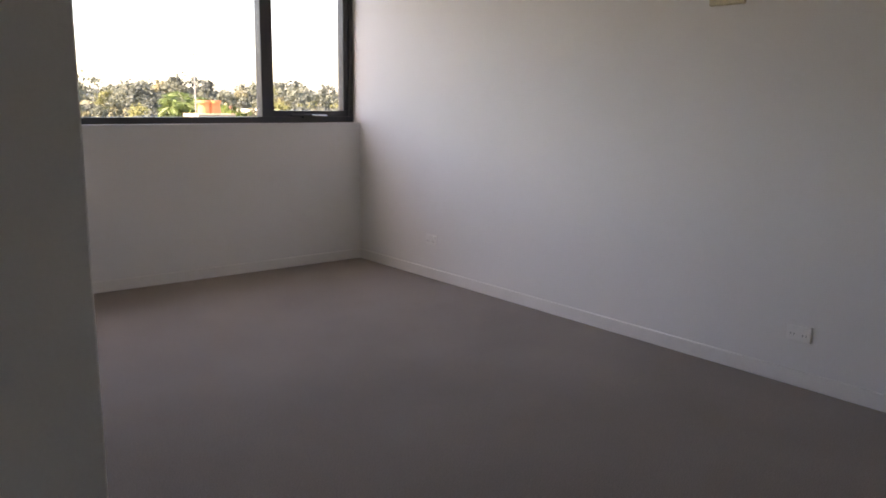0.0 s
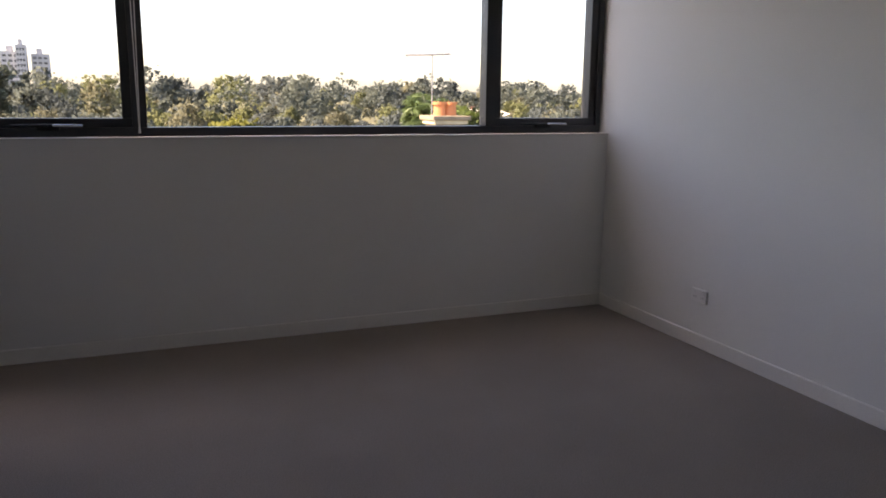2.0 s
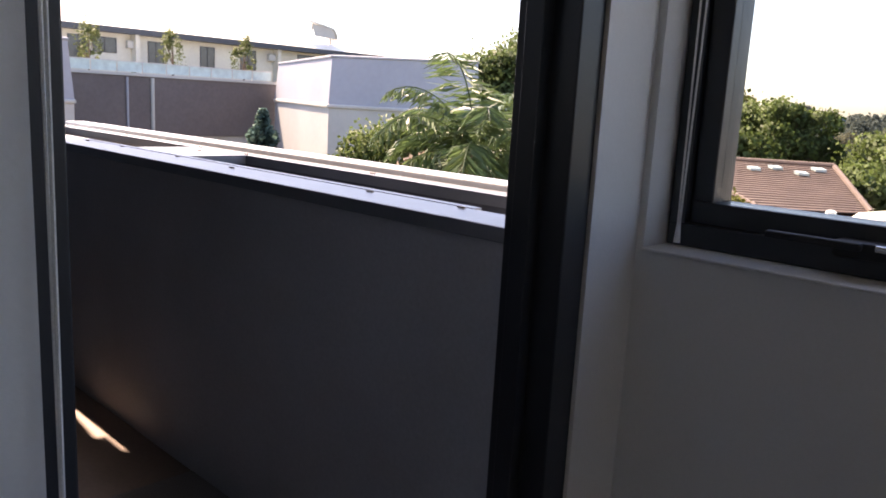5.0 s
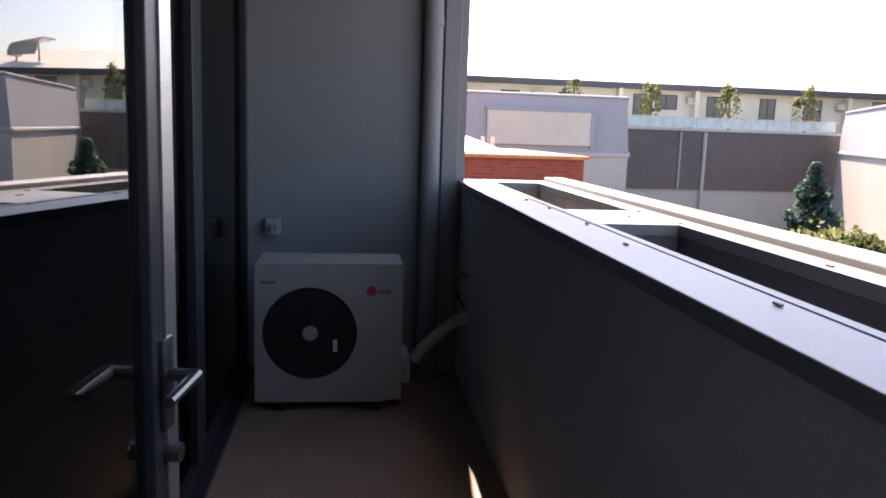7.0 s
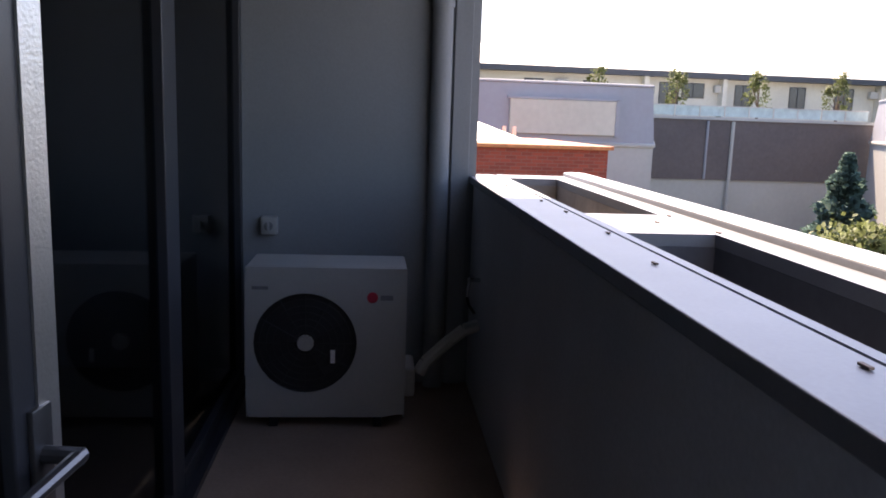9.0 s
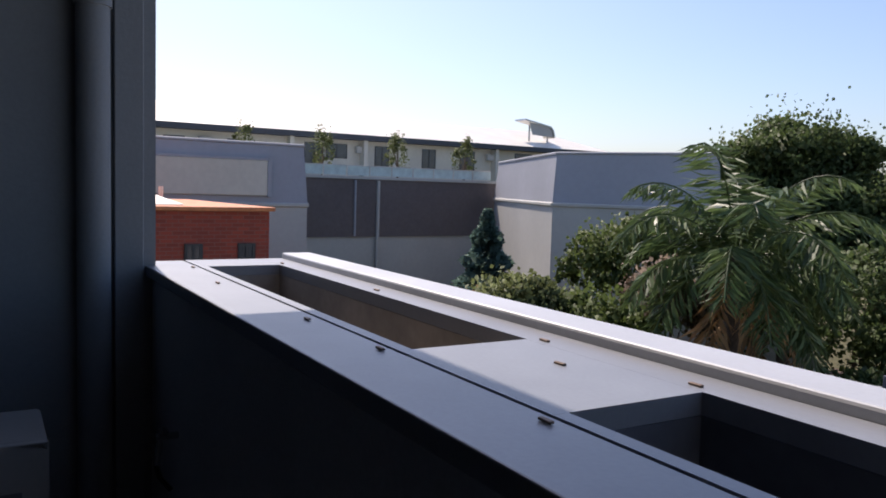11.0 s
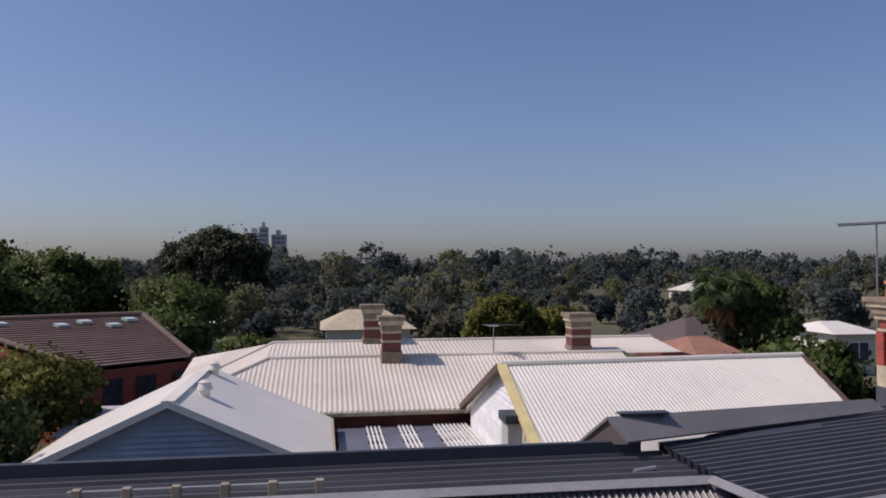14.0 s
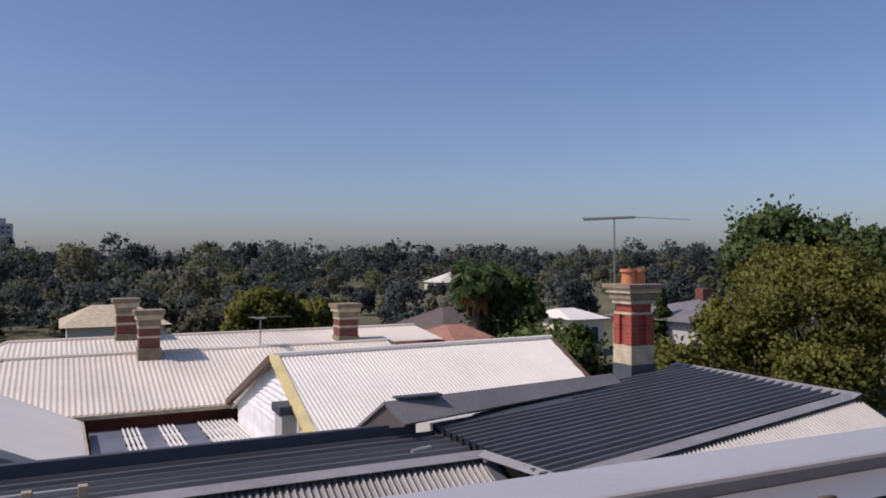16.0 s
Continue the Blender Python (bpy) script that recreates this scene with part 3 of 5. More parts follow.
def air_conditioner(x, y0, y1, z0, z1, depth):
    """An outdoor unit whose front faces +x."""
    th = empty("air_conditioner", (x - depth, (y0 + y1) / 2, 0.0), "off-white outdoor air conditioning unit with a black round fan", "air conditioner")
    w, yc, zc, r = y1 - y0, y0 + 0.37 * (y1 - y0), (z0 + z1) / 2, 0.225
    body = part("body", box(x - depth, x - 0.02, y0, y1, z0, z1, 0.012), AC_WHITE)
    bm = bmesh.new()
    ring = 40
    outer = [(y0, z0), (y1, z0), (y1, z1), (y0, z1)]
    circle = [bm.verts.new((x, yc + r * math.cos(2 * math.pi * i / ring), zc + r * math.sin(2 * math.pi * i / ring))) for i in range(ring)]
    square = []
    for i in range(ring):
        c, s = math.cos(2 * math.pi * i / ring), math.sin(2 * math.pi * i / ring)
        k = min(((y1 if c > 0 else y0) - yc) / c if abs(c) > 1e-6 else 9, ((z1 if s > 0 else z0) - zc) / s if abs(s) > 1e-6 else 9)
        square.append(bm.verts.new((x, yc + k * c, zc + k * s)))
    deep = [bm.verts.new((x - 0.018, v.co.y, v.co.z)) for v in circle]
    for i in range(ring):
        j = (i + 1) % ring
        bm.faces.new((circle[i], circle[j], square[j], square[i]))
        bm.faces.new((deep[i], deep[j], circle[j], circle[i]))
    panel = part("front_panel", bm, AC_WHITE)
    bm = box(x - 0.02, x - 0.0005, y0, y1, z1 - 0.006, z1, 0.002)
    box(x - 0.02, x - 0.0005, y0, y0 + 0.006, z0, z1, 0.002, bm)
    box(x - 0.02, x - 0.0005, y1 - 0.006, y1, z0, z1, 0.002, bm)
    edge = part("panel_edge", bm, AC_WHITE)
    back = part("fan_recess", rod((x - 0.0205, yc, zc), (x - 0.0185, yc, zc), r, sides=40), AC_DARK)
    bm = bmesh.new()
    for q in (0.05, 0.08, 0.11, 0.14, 0.17, 0.20, 0.222):
        pts = [(x - 0.003, yc + q * math.cos(2 * math.pi * i / 32), zc + q * math.sin(2 * math.pi * i / 32)) for i in range(33)]
        tube(pts, 0.0022, 4, bm)
    for i in range(12):
        c, s = math.cos(math.pi * i / 6), math.sin(math.pi * i / 6)
        rod((x - 0.004, yc + 0.03 * c, zc + 0.03 * s), (x - 0.004, yc + r * c, zc + r * s), 0.0025, sides=4, bm=bm)
    grille = part("fan_grille", bm, AC_DARK, label="black wire fan grille")
    hub = part("fan_hub", rod((x - 0.01, yc, zc), (x + 0.006, yc, zc), 0.038, 0.034, 24), AC_WHITE, label="white fan hub")
    bm = bmesh.new()
    for i in range(3):
        a = 2 * math.pi * i / 3 + 0.4
        v = [bm.verts.new((x - 0.014 - d, yc + q * math.cos(a + o), zc + q * math.sin(a + o))) for q, o, d in ((0.04, 0, 0), (0.2, -0.1, 0), (0.2, 0.75, 0.004), (0.05, 0.6, 0.003))]
        bm.faces.new(v)
    blades = part("fan_blade", bm, AC_DARK)
    sticker = part("sticker", box(x - 0.004, x - 0.001, yc + 0.11, yc + 0.13, zc - 0.09, zc - 0.03), PLASTIC)
    disc = part("emblem", rod((x, y1 - 0.15, z1 - 0.13), (x + 0.003, y1 - 0.15, z1 - 0.13), 0.024, sides=24), RED, label="round red emblem")
    bm = box(x, x + 0.002, y1 - 0.115, y1 - 0.06, z1 - 0.142, z1 - 0.120)
    mark = part("marking", bm, GREY_MARK, label="plain grey bar")
    small = part("marking", box(x, x + 0.002, y0 + 0.03, y0 + 0.10, z1 - 0.10, z1 - 0.085), GREY_MARK)
    cover = part("valve_cover", box(x - depth + 0.02, x - 0.09, y1, y1 + 0.05, z0 + 0.06, z0 + 0.20, 0.015), AC_WHITE, label="off-white valve cover")
    under(th, body, panel, edge, back, grille, hub, blades, sticker, disc, mark, small, cover)
    for y in (y0 + 0.1, y1 - 0.14):
        under(th, part("foot", box(x - depth - 0.01, x + 0.01, y, y + 0.04, 0.0, z0, 0.004), BLACK))
    return th


air_conditioner(-3.28, -1.13, -0.43, 0.04, 0.72, 0.33)
th = empty("refrigerant_pipe", (-3.5, -0.3, 0.2), "pale lagged refrigerant pipe from the unit to the parapet", "pipe")
under(th, part("lagging", tube([(-3.42, -0.36, 0.20), (-3.43, -0.33, 0.25), (-3.45, -0.24, 0.33), (-3.46, -0.15, 0.40), (-3.465, -0.085, 0.42)], 0.03, 10), AC_WHITE, smooth=True))
th = empty("garden_tap", (-3.45, -0.085, 0.58), "small chrome tap on the parapet panel", "tap")
bm = rod((0, 0, 0.06), (0, -0.06, 0.06), 0.01)
rod((0, -0.05, 0.06), (0, -0.06, -0.02), 0.009, bm=bm)
part("spout", bm, CHROME, th, smooth=True)
part("hose_stub", tube([(0, -0.06, -0.02), (0, -0.05, -0.06), (0, -0.02, -0.1)], 0.007), BLACK, th)
part("tap_handle", box(-0.022, 0.022, -0.05, -0.03, 0.072, 0.082, 0.003), CHROME, th)


# ---- plants ----
G = -5.2


def leaf_mesh(name, centres, ways, sizes, mat, seed=0, narrow=0.45, facing=None):
    """Folded diamond leaves at the centres, pointing along the ways."""
    rng = np.random.default_rng(seed)
    n = len(centres)
    w = ways / np.maximum(np.linalg.norm(ways, axis=1, keepdims=True), 1e-6)
    side = np.cross(w, rng.normal(size=(n, 3)))
    side /= np.maximum(np.linalg.norm(side, axis=1, keepdims=True), 1e-6)
    up = np.cross(side, w)
    if facing is not None:
        side = side * np.where((up * facing).sum(1, keepdims=True) < 0, -1.0, 1.0)
        up = np.cross(side, w)
    s = sizes[:, None]
    base, tip = centres - w * s * 0.5, centres + w * s * 0.5 - up * s * 0.1
    left, right = centres + side * s * narrow + up * s * 0.08, centres - side * s * narrow + up * s * 0.08
    v = np.stack([base, left, tip, right], 1).reshape(-1, 3)
    me = bpy.data.meshes.new(name)
    me.vertices.add(4 * n)
    me.vertices.foreach_set("co", v.astype(np.float32).ravel())
    me.loops.add(4 * n)
    me.loops.foreach_set("vertex_index", np.arange(4 * n, dtype=np.int32))
    me.polygons.add(n)
    me.polygons.foreach_set("loop_start", np.arange(0, 4 * n, 4, dtype=np.int32))
    me.update(calc_edges=True)
    me.materials.append(mat)
    if facing is not None:
        f = facing + rng.normal(size=(n, 3)) * 0.22
        f /= np.maximum(np.linalg.norm(f, axis=1, keepdims=True), 1e-6)
        me.normals_split_custom_set_from_vertices(np.repeat(f, 4, axis=0).tolist())
    return me


def crown_points(blobs, count, seed, inner=0.72, tufts=26):
    """Points and outward ways of leaves bunched in tufts over a set of lobes (x, y, z, rx, ry, rz)."""
    rng = np.random.default_rng(seed)
    b = np.array(blobs, float)
    area = b[:, 3] * b[:, 4] + b[:, 5] * b[:, 3]
    m = max(12, count // tufts)
    pick = rng.choice(len(b), m, p=area / area.sum())
    d = rng.normal(size=(m, 3))
    d /= np.linalg.norm(d, axis=1, keepdims=True)
    d[:, 2] = np.where(d[:, 2] < -0.5, -d[:, 2], d[:, 2])
    r = inner + (1.12 - inner) * rng.random(m)
    r += np.where(rng.random(m) < 0.1, rng.uniform(0.03, 0.14, m), 0)
    centre = b[pick, :3] + d * b[pick, 3:] * r[:, None]
    spread = b[pick, 3:] * rng.uniform(0.10, 0.24, m)[:, None] + 0.02
    k = rng.integers(0, m, count)
    off = np.clip(rng.normal(size=(count, 3)), -1.7, 1.7)
    p = centre[k] + off * spread[k]
    out = off / np.linalg.norm(off, axis=1, keepdims=True) * 0.55 + d[k] * 0.6
    out[:, 2] += 0.15
    out /= np.linalg.norm(out, axis=1, keepdims=True)
    return p, d[k] + rng.normal(size=(count, 3)) * 0.8, out


def lobes(x, y, z, rx, rz, n, seed, flat=0.75):
    """A crown's lobes about a centre: a core and a ring of smaller bulges."""
    rng = random.Random(seed)
    out = [(x, y, z, rx * 0.72, rx * 0.72, rz * 0.75)]
    for i in range(int(n * 1.5)):
        a, h = rng.uniform(0, 6.28), rng.uniform(-0.6, 0.97)
        k = math.sqrt(max(0.04, 1 - min(1, h * h))) * rng.uniform(0.5, 0.9)
        r = rx * rng.uniform(0.14, 0.34)
        out.append((x + rx * k * math.cos(a), y + rx * k * math.sin(a), z + rz * h * 0.72, r, r, r * flat))
    return out


def tree(name, x, y, z, rx, rz, leaves, size, mat, label, n=14, seed=1, category="tree", group="", trunk=None, ground=None):
    """A trunk with limbs and a crown of leaves centred at x, y, z."""
    base = G if ground is None else ground
    th = empty(name, (x, y, base), label, category, group)
    blobs = lobes(0, 0, z - base, rx, rz, n, seed)
    r = trunk or max(0.08, 0.07 * rx)
    rng = random.Random(seed + 5)
    top = z - base
    bm = rod((0, 0, -0.1), (0.1 * r, 0, top * 0.55), r, r * 0.7, 8)
    rod((0.1 * r, 0, top * 0.55), (0, 0, top + rz * 0.3), r * 0.7, r * 0.25, 8, bm)
    part("trunk", bm, BARK, th, smooth=True)
    bm = bmesh.new()
    for bx, by, bz, *_ in blobs[1:9]:
        rod((0, 0, min(bz, top) * 0.6), (bx * 0.9, by * 0.9, bz), r * 0.4, r * 0.1, 6, bm)
    part("limbs", bm, BARK, th, smooth=True)
    leaves = int(leaves * 1.35)
    p, w, d = crown_points(blobs, leaves, seed)
    s = 0.74 * size * np.random.default_rng(seed).uniform(0.6, 1.4, leaves)
    ob = new("crown", leaf_mesh("crown", p, w, s, mat, seed, facing=d))
    ob.parent = th
    return th


def bush(x, y, z, rx, rz, leaves, size, mat, label, seed=1, n=9):
    return tree("bush", x, y, z, rx, rz, leaves, size, mat, label, n, seed, "bush", trunk=0.06)


def frond_parts(rng, root, way, length, droop, leaflets, wide):
    """One palm frond: its rib as points, and its hanging leaflets."""
    flat = Vector((way.x, way.y, 0)).normalized()
    pts, p, d = [], Vector(root), Vector(way).normalized()
    for i in range(13):
        pts.append(p.copy())
        d = (d + Vector((0, 0, -droop * (i / 12.0)))).normalized()
        p = p + d * length / 12
    c, w, s = [], [], []
    for i in range(leaflets):
        f = 0.12 + 0.88 * i / leaflets
        k = min(11, int(f * 12))
        q = pts[k].lerp(pts[k + 1], f * 12 - k) if f * 12 - k < 1 else pts[k + 1]
        along = (pts[k + 1] - pts[k]).normalized()
        across = along.cross(Vector((0, 0, 1))).normalized()
        for sgn in (-1, 1):
            t = across * sgn * 0.8 + along * 0.55 + Vector((0, 0, -0.55 + rng.uniform(-0.2, 0.25)))
            ln = wide * (0.45 + 0.75 * math.sin(math.pi * min(1, f * 0.9 + 0.08))) * rng.uniform(0.8, 1.15)
            t.normalize()
            c.append(q + t * ln * 0.5), w.append(t), s.append(ln)
    return pts, c, w, s


def palm(name, x, y, crown_z, length, count, label, seed=3, dead=5, lean=0.0):
    th = empty(name, (x, y, G), label, "palm tree")
    rng = random.Random(seed)
    h = crown_z - G
    bm = bmesh.new()
    for i in range(14):
        a, b = h * i / 14, h * (i + 1) / 14
        rod((lean * i / 14, 0, a), (lean * (i + 1) / 14, 0, b), 0.23 - 0.004 * i, 0.20 - 0.004 * i, 12, bm)
    part("trunk", bm, BARK, th, "ringed grey-brown palm trunk", True)
    root = Vector((lean, 0, h))
    for group_name, mat, total, lo, hi, lab in (("frond", LEAF_PALM, count, -0.35, 1.2, ""), ("dead_frond", LEAF_DEAD, dead, -1.3, -0.8, "hanging dead brown frond")):
        for i in range(total):
            a = 2.4 * i + rng.uniform(-0.3, 0.3)
            el = lo + (hi - lo) * (i + 0.5) / max(1, total)
            way = Vector((math.cos(a) * math.cos(el), math.sin(a) * math.cos(el), math.sin(el)))
            pts, c, w, s = frond_parts(rng, root, way, length * rng.uniform(0.85, 1.1), 0.30 if group_name == "frond" else 0.25, 62 if group_name == "frond" else 26, 0.8)
            f = part(group_name, tube(pts, 0.018, 5), mat, th, lab)
            l = new("frond_foliage", leaf_mesh("frond_foliage", np.array(c), np.array(w), np.array(s), mat, seed + i, 0.045))
            l.parent = f
    return th


def conifer(x, y, top, r, label, mat, ground=None, seed=2):
    base = G if ground is None else ground
    th = empty("conifer", (x, y, base), label, "conifer")
    h = top - base
    part("trunk", rod((0, 0, 0), (0, 0, h * 0.9), 0.09, 0.02, 8), BARK, th, smooth=True)
    rng = np.random.default_rng(seed)
    n = 8000
    f = rng.random(n) ** 1.25
    a = rng.uniform(0, 6.283, n)
    tier = 0.8 + 0.2 * np.sin(f * 46)
    k = r * (1 - f) ** 0.85 * rng.uniform(0.55, 1.05, n) * tier
    p = np.stack([k * np.cos(a), k * np.sin(a), h * (0.06 + 0.94 * f)], 1)
    w = np.stack([np.cos(a), np.sin(a), rng.uniform(-0.1, 0.9, n)], 1)
    ob = new("crown", leaf_mesh("crown", p, w, rng.uniform(0.16, 0.34, n), mat, seed, 0.3, facing=w / np.linalg.norm(w, axis=1, keepdims=True)))
    ob.parent = th
    return th


# ---- ground and distance ----
tagged(raw("ground", [(-3000, -600, G), (3000, -600, G), (3000, 4000, G), (-3000, 4000, G)], [(0, 1, 2, 3)], GROUND), "dry suburban ground reaching the horizon", "ground", kind="structure")
rng = np.random.default_rng(11)
# tones of the far belts, with distance haze mixed into the leaf colours
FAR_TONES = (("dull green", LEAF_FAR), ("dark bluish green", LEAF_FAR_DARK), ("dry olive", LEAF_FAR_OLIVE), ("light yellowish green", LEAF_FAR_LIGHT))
for label, y0, y1, count, leaves, size, hmin, hmax, odds in (("haze-tinted far woods", 300, 900, 560, 420, 1.25, 8.0, 17.5, (0.5, 0.4, 0.07, 0.03)),
                                                             ("middle-distance tree belt", 150, 300, 330, 700, 0.58, 4.0, 11.0, (0.36, 0.34, 0.2, 0.1)),
                                                             ("low suburban tree belt", 62, 150, 330, 1100, 0.31, 2.2, 5.8, (0.32, 0.3, 0.2, 0.18))):
    bunches = [([], [], [], []) for tone in FAR_TONES]
    for i in range(count):
        yy = y0 + (y1 - y0) * rng.random() ** 1.3
        az = rng.uniform(-0.62, 0.95)
        xx = -2 + math.tan(az) * yy
        h = hmin + (hmax - hmin) * rng.random() ** 2.0
        r = h * rng.uniform(0.34, 0.62)
        p, w, d = crown_points(lobes(xx, yy, G + h * 0.46, r, h * 0.56, 6, i), leaves, i, 0.88, 10)
        for bunch, more in zip(bunches[rng.choice(4, p=odds)], (p, w, d, size * rng.uniform(0.6, 1.4, leaves))):
            bunch.append(more)
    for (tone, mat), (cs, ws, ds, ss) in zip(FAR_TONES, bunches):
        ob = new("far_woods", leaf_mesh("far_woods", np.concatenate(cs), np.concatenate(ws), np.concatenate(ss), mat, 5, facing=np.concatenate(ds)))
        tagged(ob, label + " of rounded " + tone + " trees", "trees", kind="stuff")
# horizon backdrop, its haze painted by the blue hill colour
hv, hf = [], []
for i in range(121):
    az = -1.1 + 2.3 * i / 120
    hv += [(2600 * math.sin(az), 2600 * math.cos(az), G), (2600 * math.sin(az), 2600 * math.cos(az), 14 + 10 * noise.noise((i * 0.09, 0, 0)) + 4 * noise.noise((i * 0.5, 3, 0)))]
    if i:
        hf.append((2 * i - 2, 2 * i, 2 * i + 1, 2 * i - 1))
tagged(raw("backdrop", hv, hf, HILL), "low hills on the horizon, haze put into their blue colour", "hills", kind="structure")


# ---- buildings ----
def window_unit(parent, x0, x1, z0, z1, y, axis="y", out=-1, frame_mat=None, bars=1):
    """A framed window set on a wall plane; axis: the plane's normal."""
    def b(a0, a1, d0, d1, c0, c1):
        lo, hi = sorted((y + out * d0, y + out * d1))
        return box(a0, a1, lo, hi, c0, c1) if axis == "y" else box(lo, hi, a0, a1, c0, c1)
    bm = b(x0, x1, 0.0, 0.05, z0, z0 + 0.06)
    w = part("window", bm, frame_mat or FRAME)
    others = [part("frame", b(x0, x1, 0.0, 0.05, z1 - 0.06, z1), frame_mat or FRAME)]
    for k in range(bars + 2):
        xx = x0 + (x1 - x0 - 0.06) * k / (bars + 1)
        others.append(part("frame", b(xx, xx + 0.06, 0.0, 0.05, z0 + 0.06, z1 - 0.06), frame_mat or FRAME))
    others.append(part("pane", b(x0 + 0.03, x1 - 0.03, 0.012, 0.03, z0 + 0.03, z1 - 0.03), WIN_DARK))
    under(parent, w)
    for o in others:
        o.parent = w
    return w


def boards(parent, corner, along, apex, base_z, mat, outward, step=0.17):
    """Lapped weatherboards over a gable: corner to along at base_z, rising to the apex."""
    a, b, c = Vector(corner), Vector(along), Vector(apex)
    a.z = b.z = base_z
    z, out = base_z, Vector(outward)
    while z < c.z - 0.03:
        f0, f1 = max(0, (z - corner[2]) / (c.z - corner[2])), max(0, (min(z + step, c.z) - corner[2]) / (c.z - corner[2]))
        flat = Vector((c.x, c.y, 0))
        p0, p1 = Vector((a.x, a.y, 0)).lerp(flat, f0), Vector((b.x, b.y, 0)).lerp(flat, f0)
        q0, q1 = Vector((a.x, a.y, 0)).lerp(flat, f1), Vector((b.x, b.y, 0)).lerp(flat, f1)
        up, lo = Vector((0, 0, min(z + step, c.z))), Vector((0, 0, z))
        vs = [p0 + lo + out * 0.055, p1 + lo + out * 0.055, q1 + up + out * 0.006, q0 + up + out * 0.006, p0 + lo, p1 + lo, q1 + up, q0 + up]
        ob = raw("weatherboard", vs, [(0, 1, 2, 3), (4, 5, 1, 0), (5, 6, 2, 1), (6, 7, 3, 2), (7, 4, 0, 3), (7, 6, 5, 4)], mat)
        under(parent, ob)
        z += step


def chimney(name, x0, x1, y0, y1, z0, z1, label, pots=2, brick=None, steps=True):
    th = empty(name, ((x0 + x1) / 2, (y0 + y1) / 2, z0), label, "chimney")
    brick, h = brick or BRICK, z1 - z0
    def ring(n, g, a, b, m, lab=""):
        under(th, part(n, box(x0 - g, x1 + g, y0 - g, y1 + g, z0 + a * h, z0 + b * h, 0.012), m, label=lab))
    ring("plinth", 0.05, -0.25, 0.12, FASCIA, "lead-clad chimney foot")
    ring("base", 0.04, 0.12, 0.33, CREAM_STONE, "cream rendered chimney base")
    ring("shaft", -0.03, 0.33, 0.66, brick, "red brick shaft")
    for k in (0.0, 1.0):
        for j in (0.0, 1.0):
            cx, cy = x0 + (x1 - x0) * (0.12 + 0.76 * k), y0 + (y1 - y0) * (0.12 + 0.76 * j)
            under(th, part("pier", box(cx - 0.1, cx + 0.1, cy - 0.1, cy + 0.1, z0 + 0.331 * h, z0 + 0.659 * h, 0.008), brick))
    ring("band", 0.03, 0.66, 0.69, CREAM_STONE, "cream moulded band")
    ring("neck", 0.0, 0.69, 0.78, brick)
    ring("band", 0.06, 0.78, 0.83, CREAM_STONE)
    ring("corbel", 0.10, 0.83, 0.90, BROWN_STONE, "stone corbel course")
    ring("corbel", 0.15, 0.90, 0.95, CREAM_STONE)
    ring("top", 0.20, 0.95, 1.0, BROWN_STONE)
    for k in range(pots):
        px = x0 + (x1 - x0) * (k + 0.5) / pots
        bm = rod((px, (y0 + y1) / 2, z1), (px, (y0 + y1) / 2, z1 + 0.24), 0.15, 0.13, 16)
        rod((px, (y0 + y1) / 2, z1 + 0.24), (px, (y0 + y1) / 2, z1 + 0.30), 0.165, 0.165, 16, bm)
        under(th, part("pot", bm, TERRACOTTA, label="orange terracotta chimney pot", smooth=True))
    return th


def old_chimney(x, y, z0, z1, w, label):
    th = empty("chimney", (x, y, z0), label, "chimney", "old brick chimneys")
    def ring(n, g, a, b, m):
        under(th, part(n, box(x - w / 2 - g, x + w / 2 + g, y - w / 2 - g, y + w / 2 + g, z0 + a * (z1 - z0), z0 + b * (z1 - z0), 0.008), m))
    ring("foot", 0.03, -0.3, 0.22, BROWN_STONE)
    ring("shaft", 0.0, 0.22, 0.42, BRICK_DARK)
    ring("band", 0.012, 0.42, 0.47, CREAM_STONE)
    ring("shaft", 0.0, 0.47, 0.62, BRICK_DARK)
    ring("band", 0.012, 0.62, 0.67, CREAM_STONE)
    ring("neck", 0.02, 0.67, 0.80, BROWN_STONE)
    ring("corbel", 0.07, 0.80, 0.90, CREAM_STONE)
    ring("top", 0.12, 0.90, 1.0, BROWN_STONE)
    return th


def television_aerial(x, y, z0, z1, boom, turn, label):
    th = empty("television_aerial", (x, y, z0), label, "aerial")
    th.rotation_euler = (0, 0, turn)
    part("mast", rod((0, 0, 0), (0, 0, z1 - z0), 0.02, 0.016, 8), ALUMINIUM, th)
    part("boom", rod((-boom * 0.6, 0, z1 - z0 - 0.03), (boom * 0.4, 0, z1 - z0), 0.032, 0.026, 6), ALUMINIUM, th)
    for i in range(11):
        u = -boom * 0.6 + boom * i / 10
        part("element", rod((u, -0.42 + 0.02 * i, z1 - z0 - 0.02), (u, 0.42 - 0.02 * i, z1 - z0 - 0.02), 0.007, 0.007, 5), ALUMINIUM, th)
    part("reflector", rod((boom * 0.4, 0, z1 - z0), (boom * 0.4 + 1.1, 0.2, z1 - z0 - 0.06), 0.008, 0.006, 5), ALUMINIUM, th)
    return th


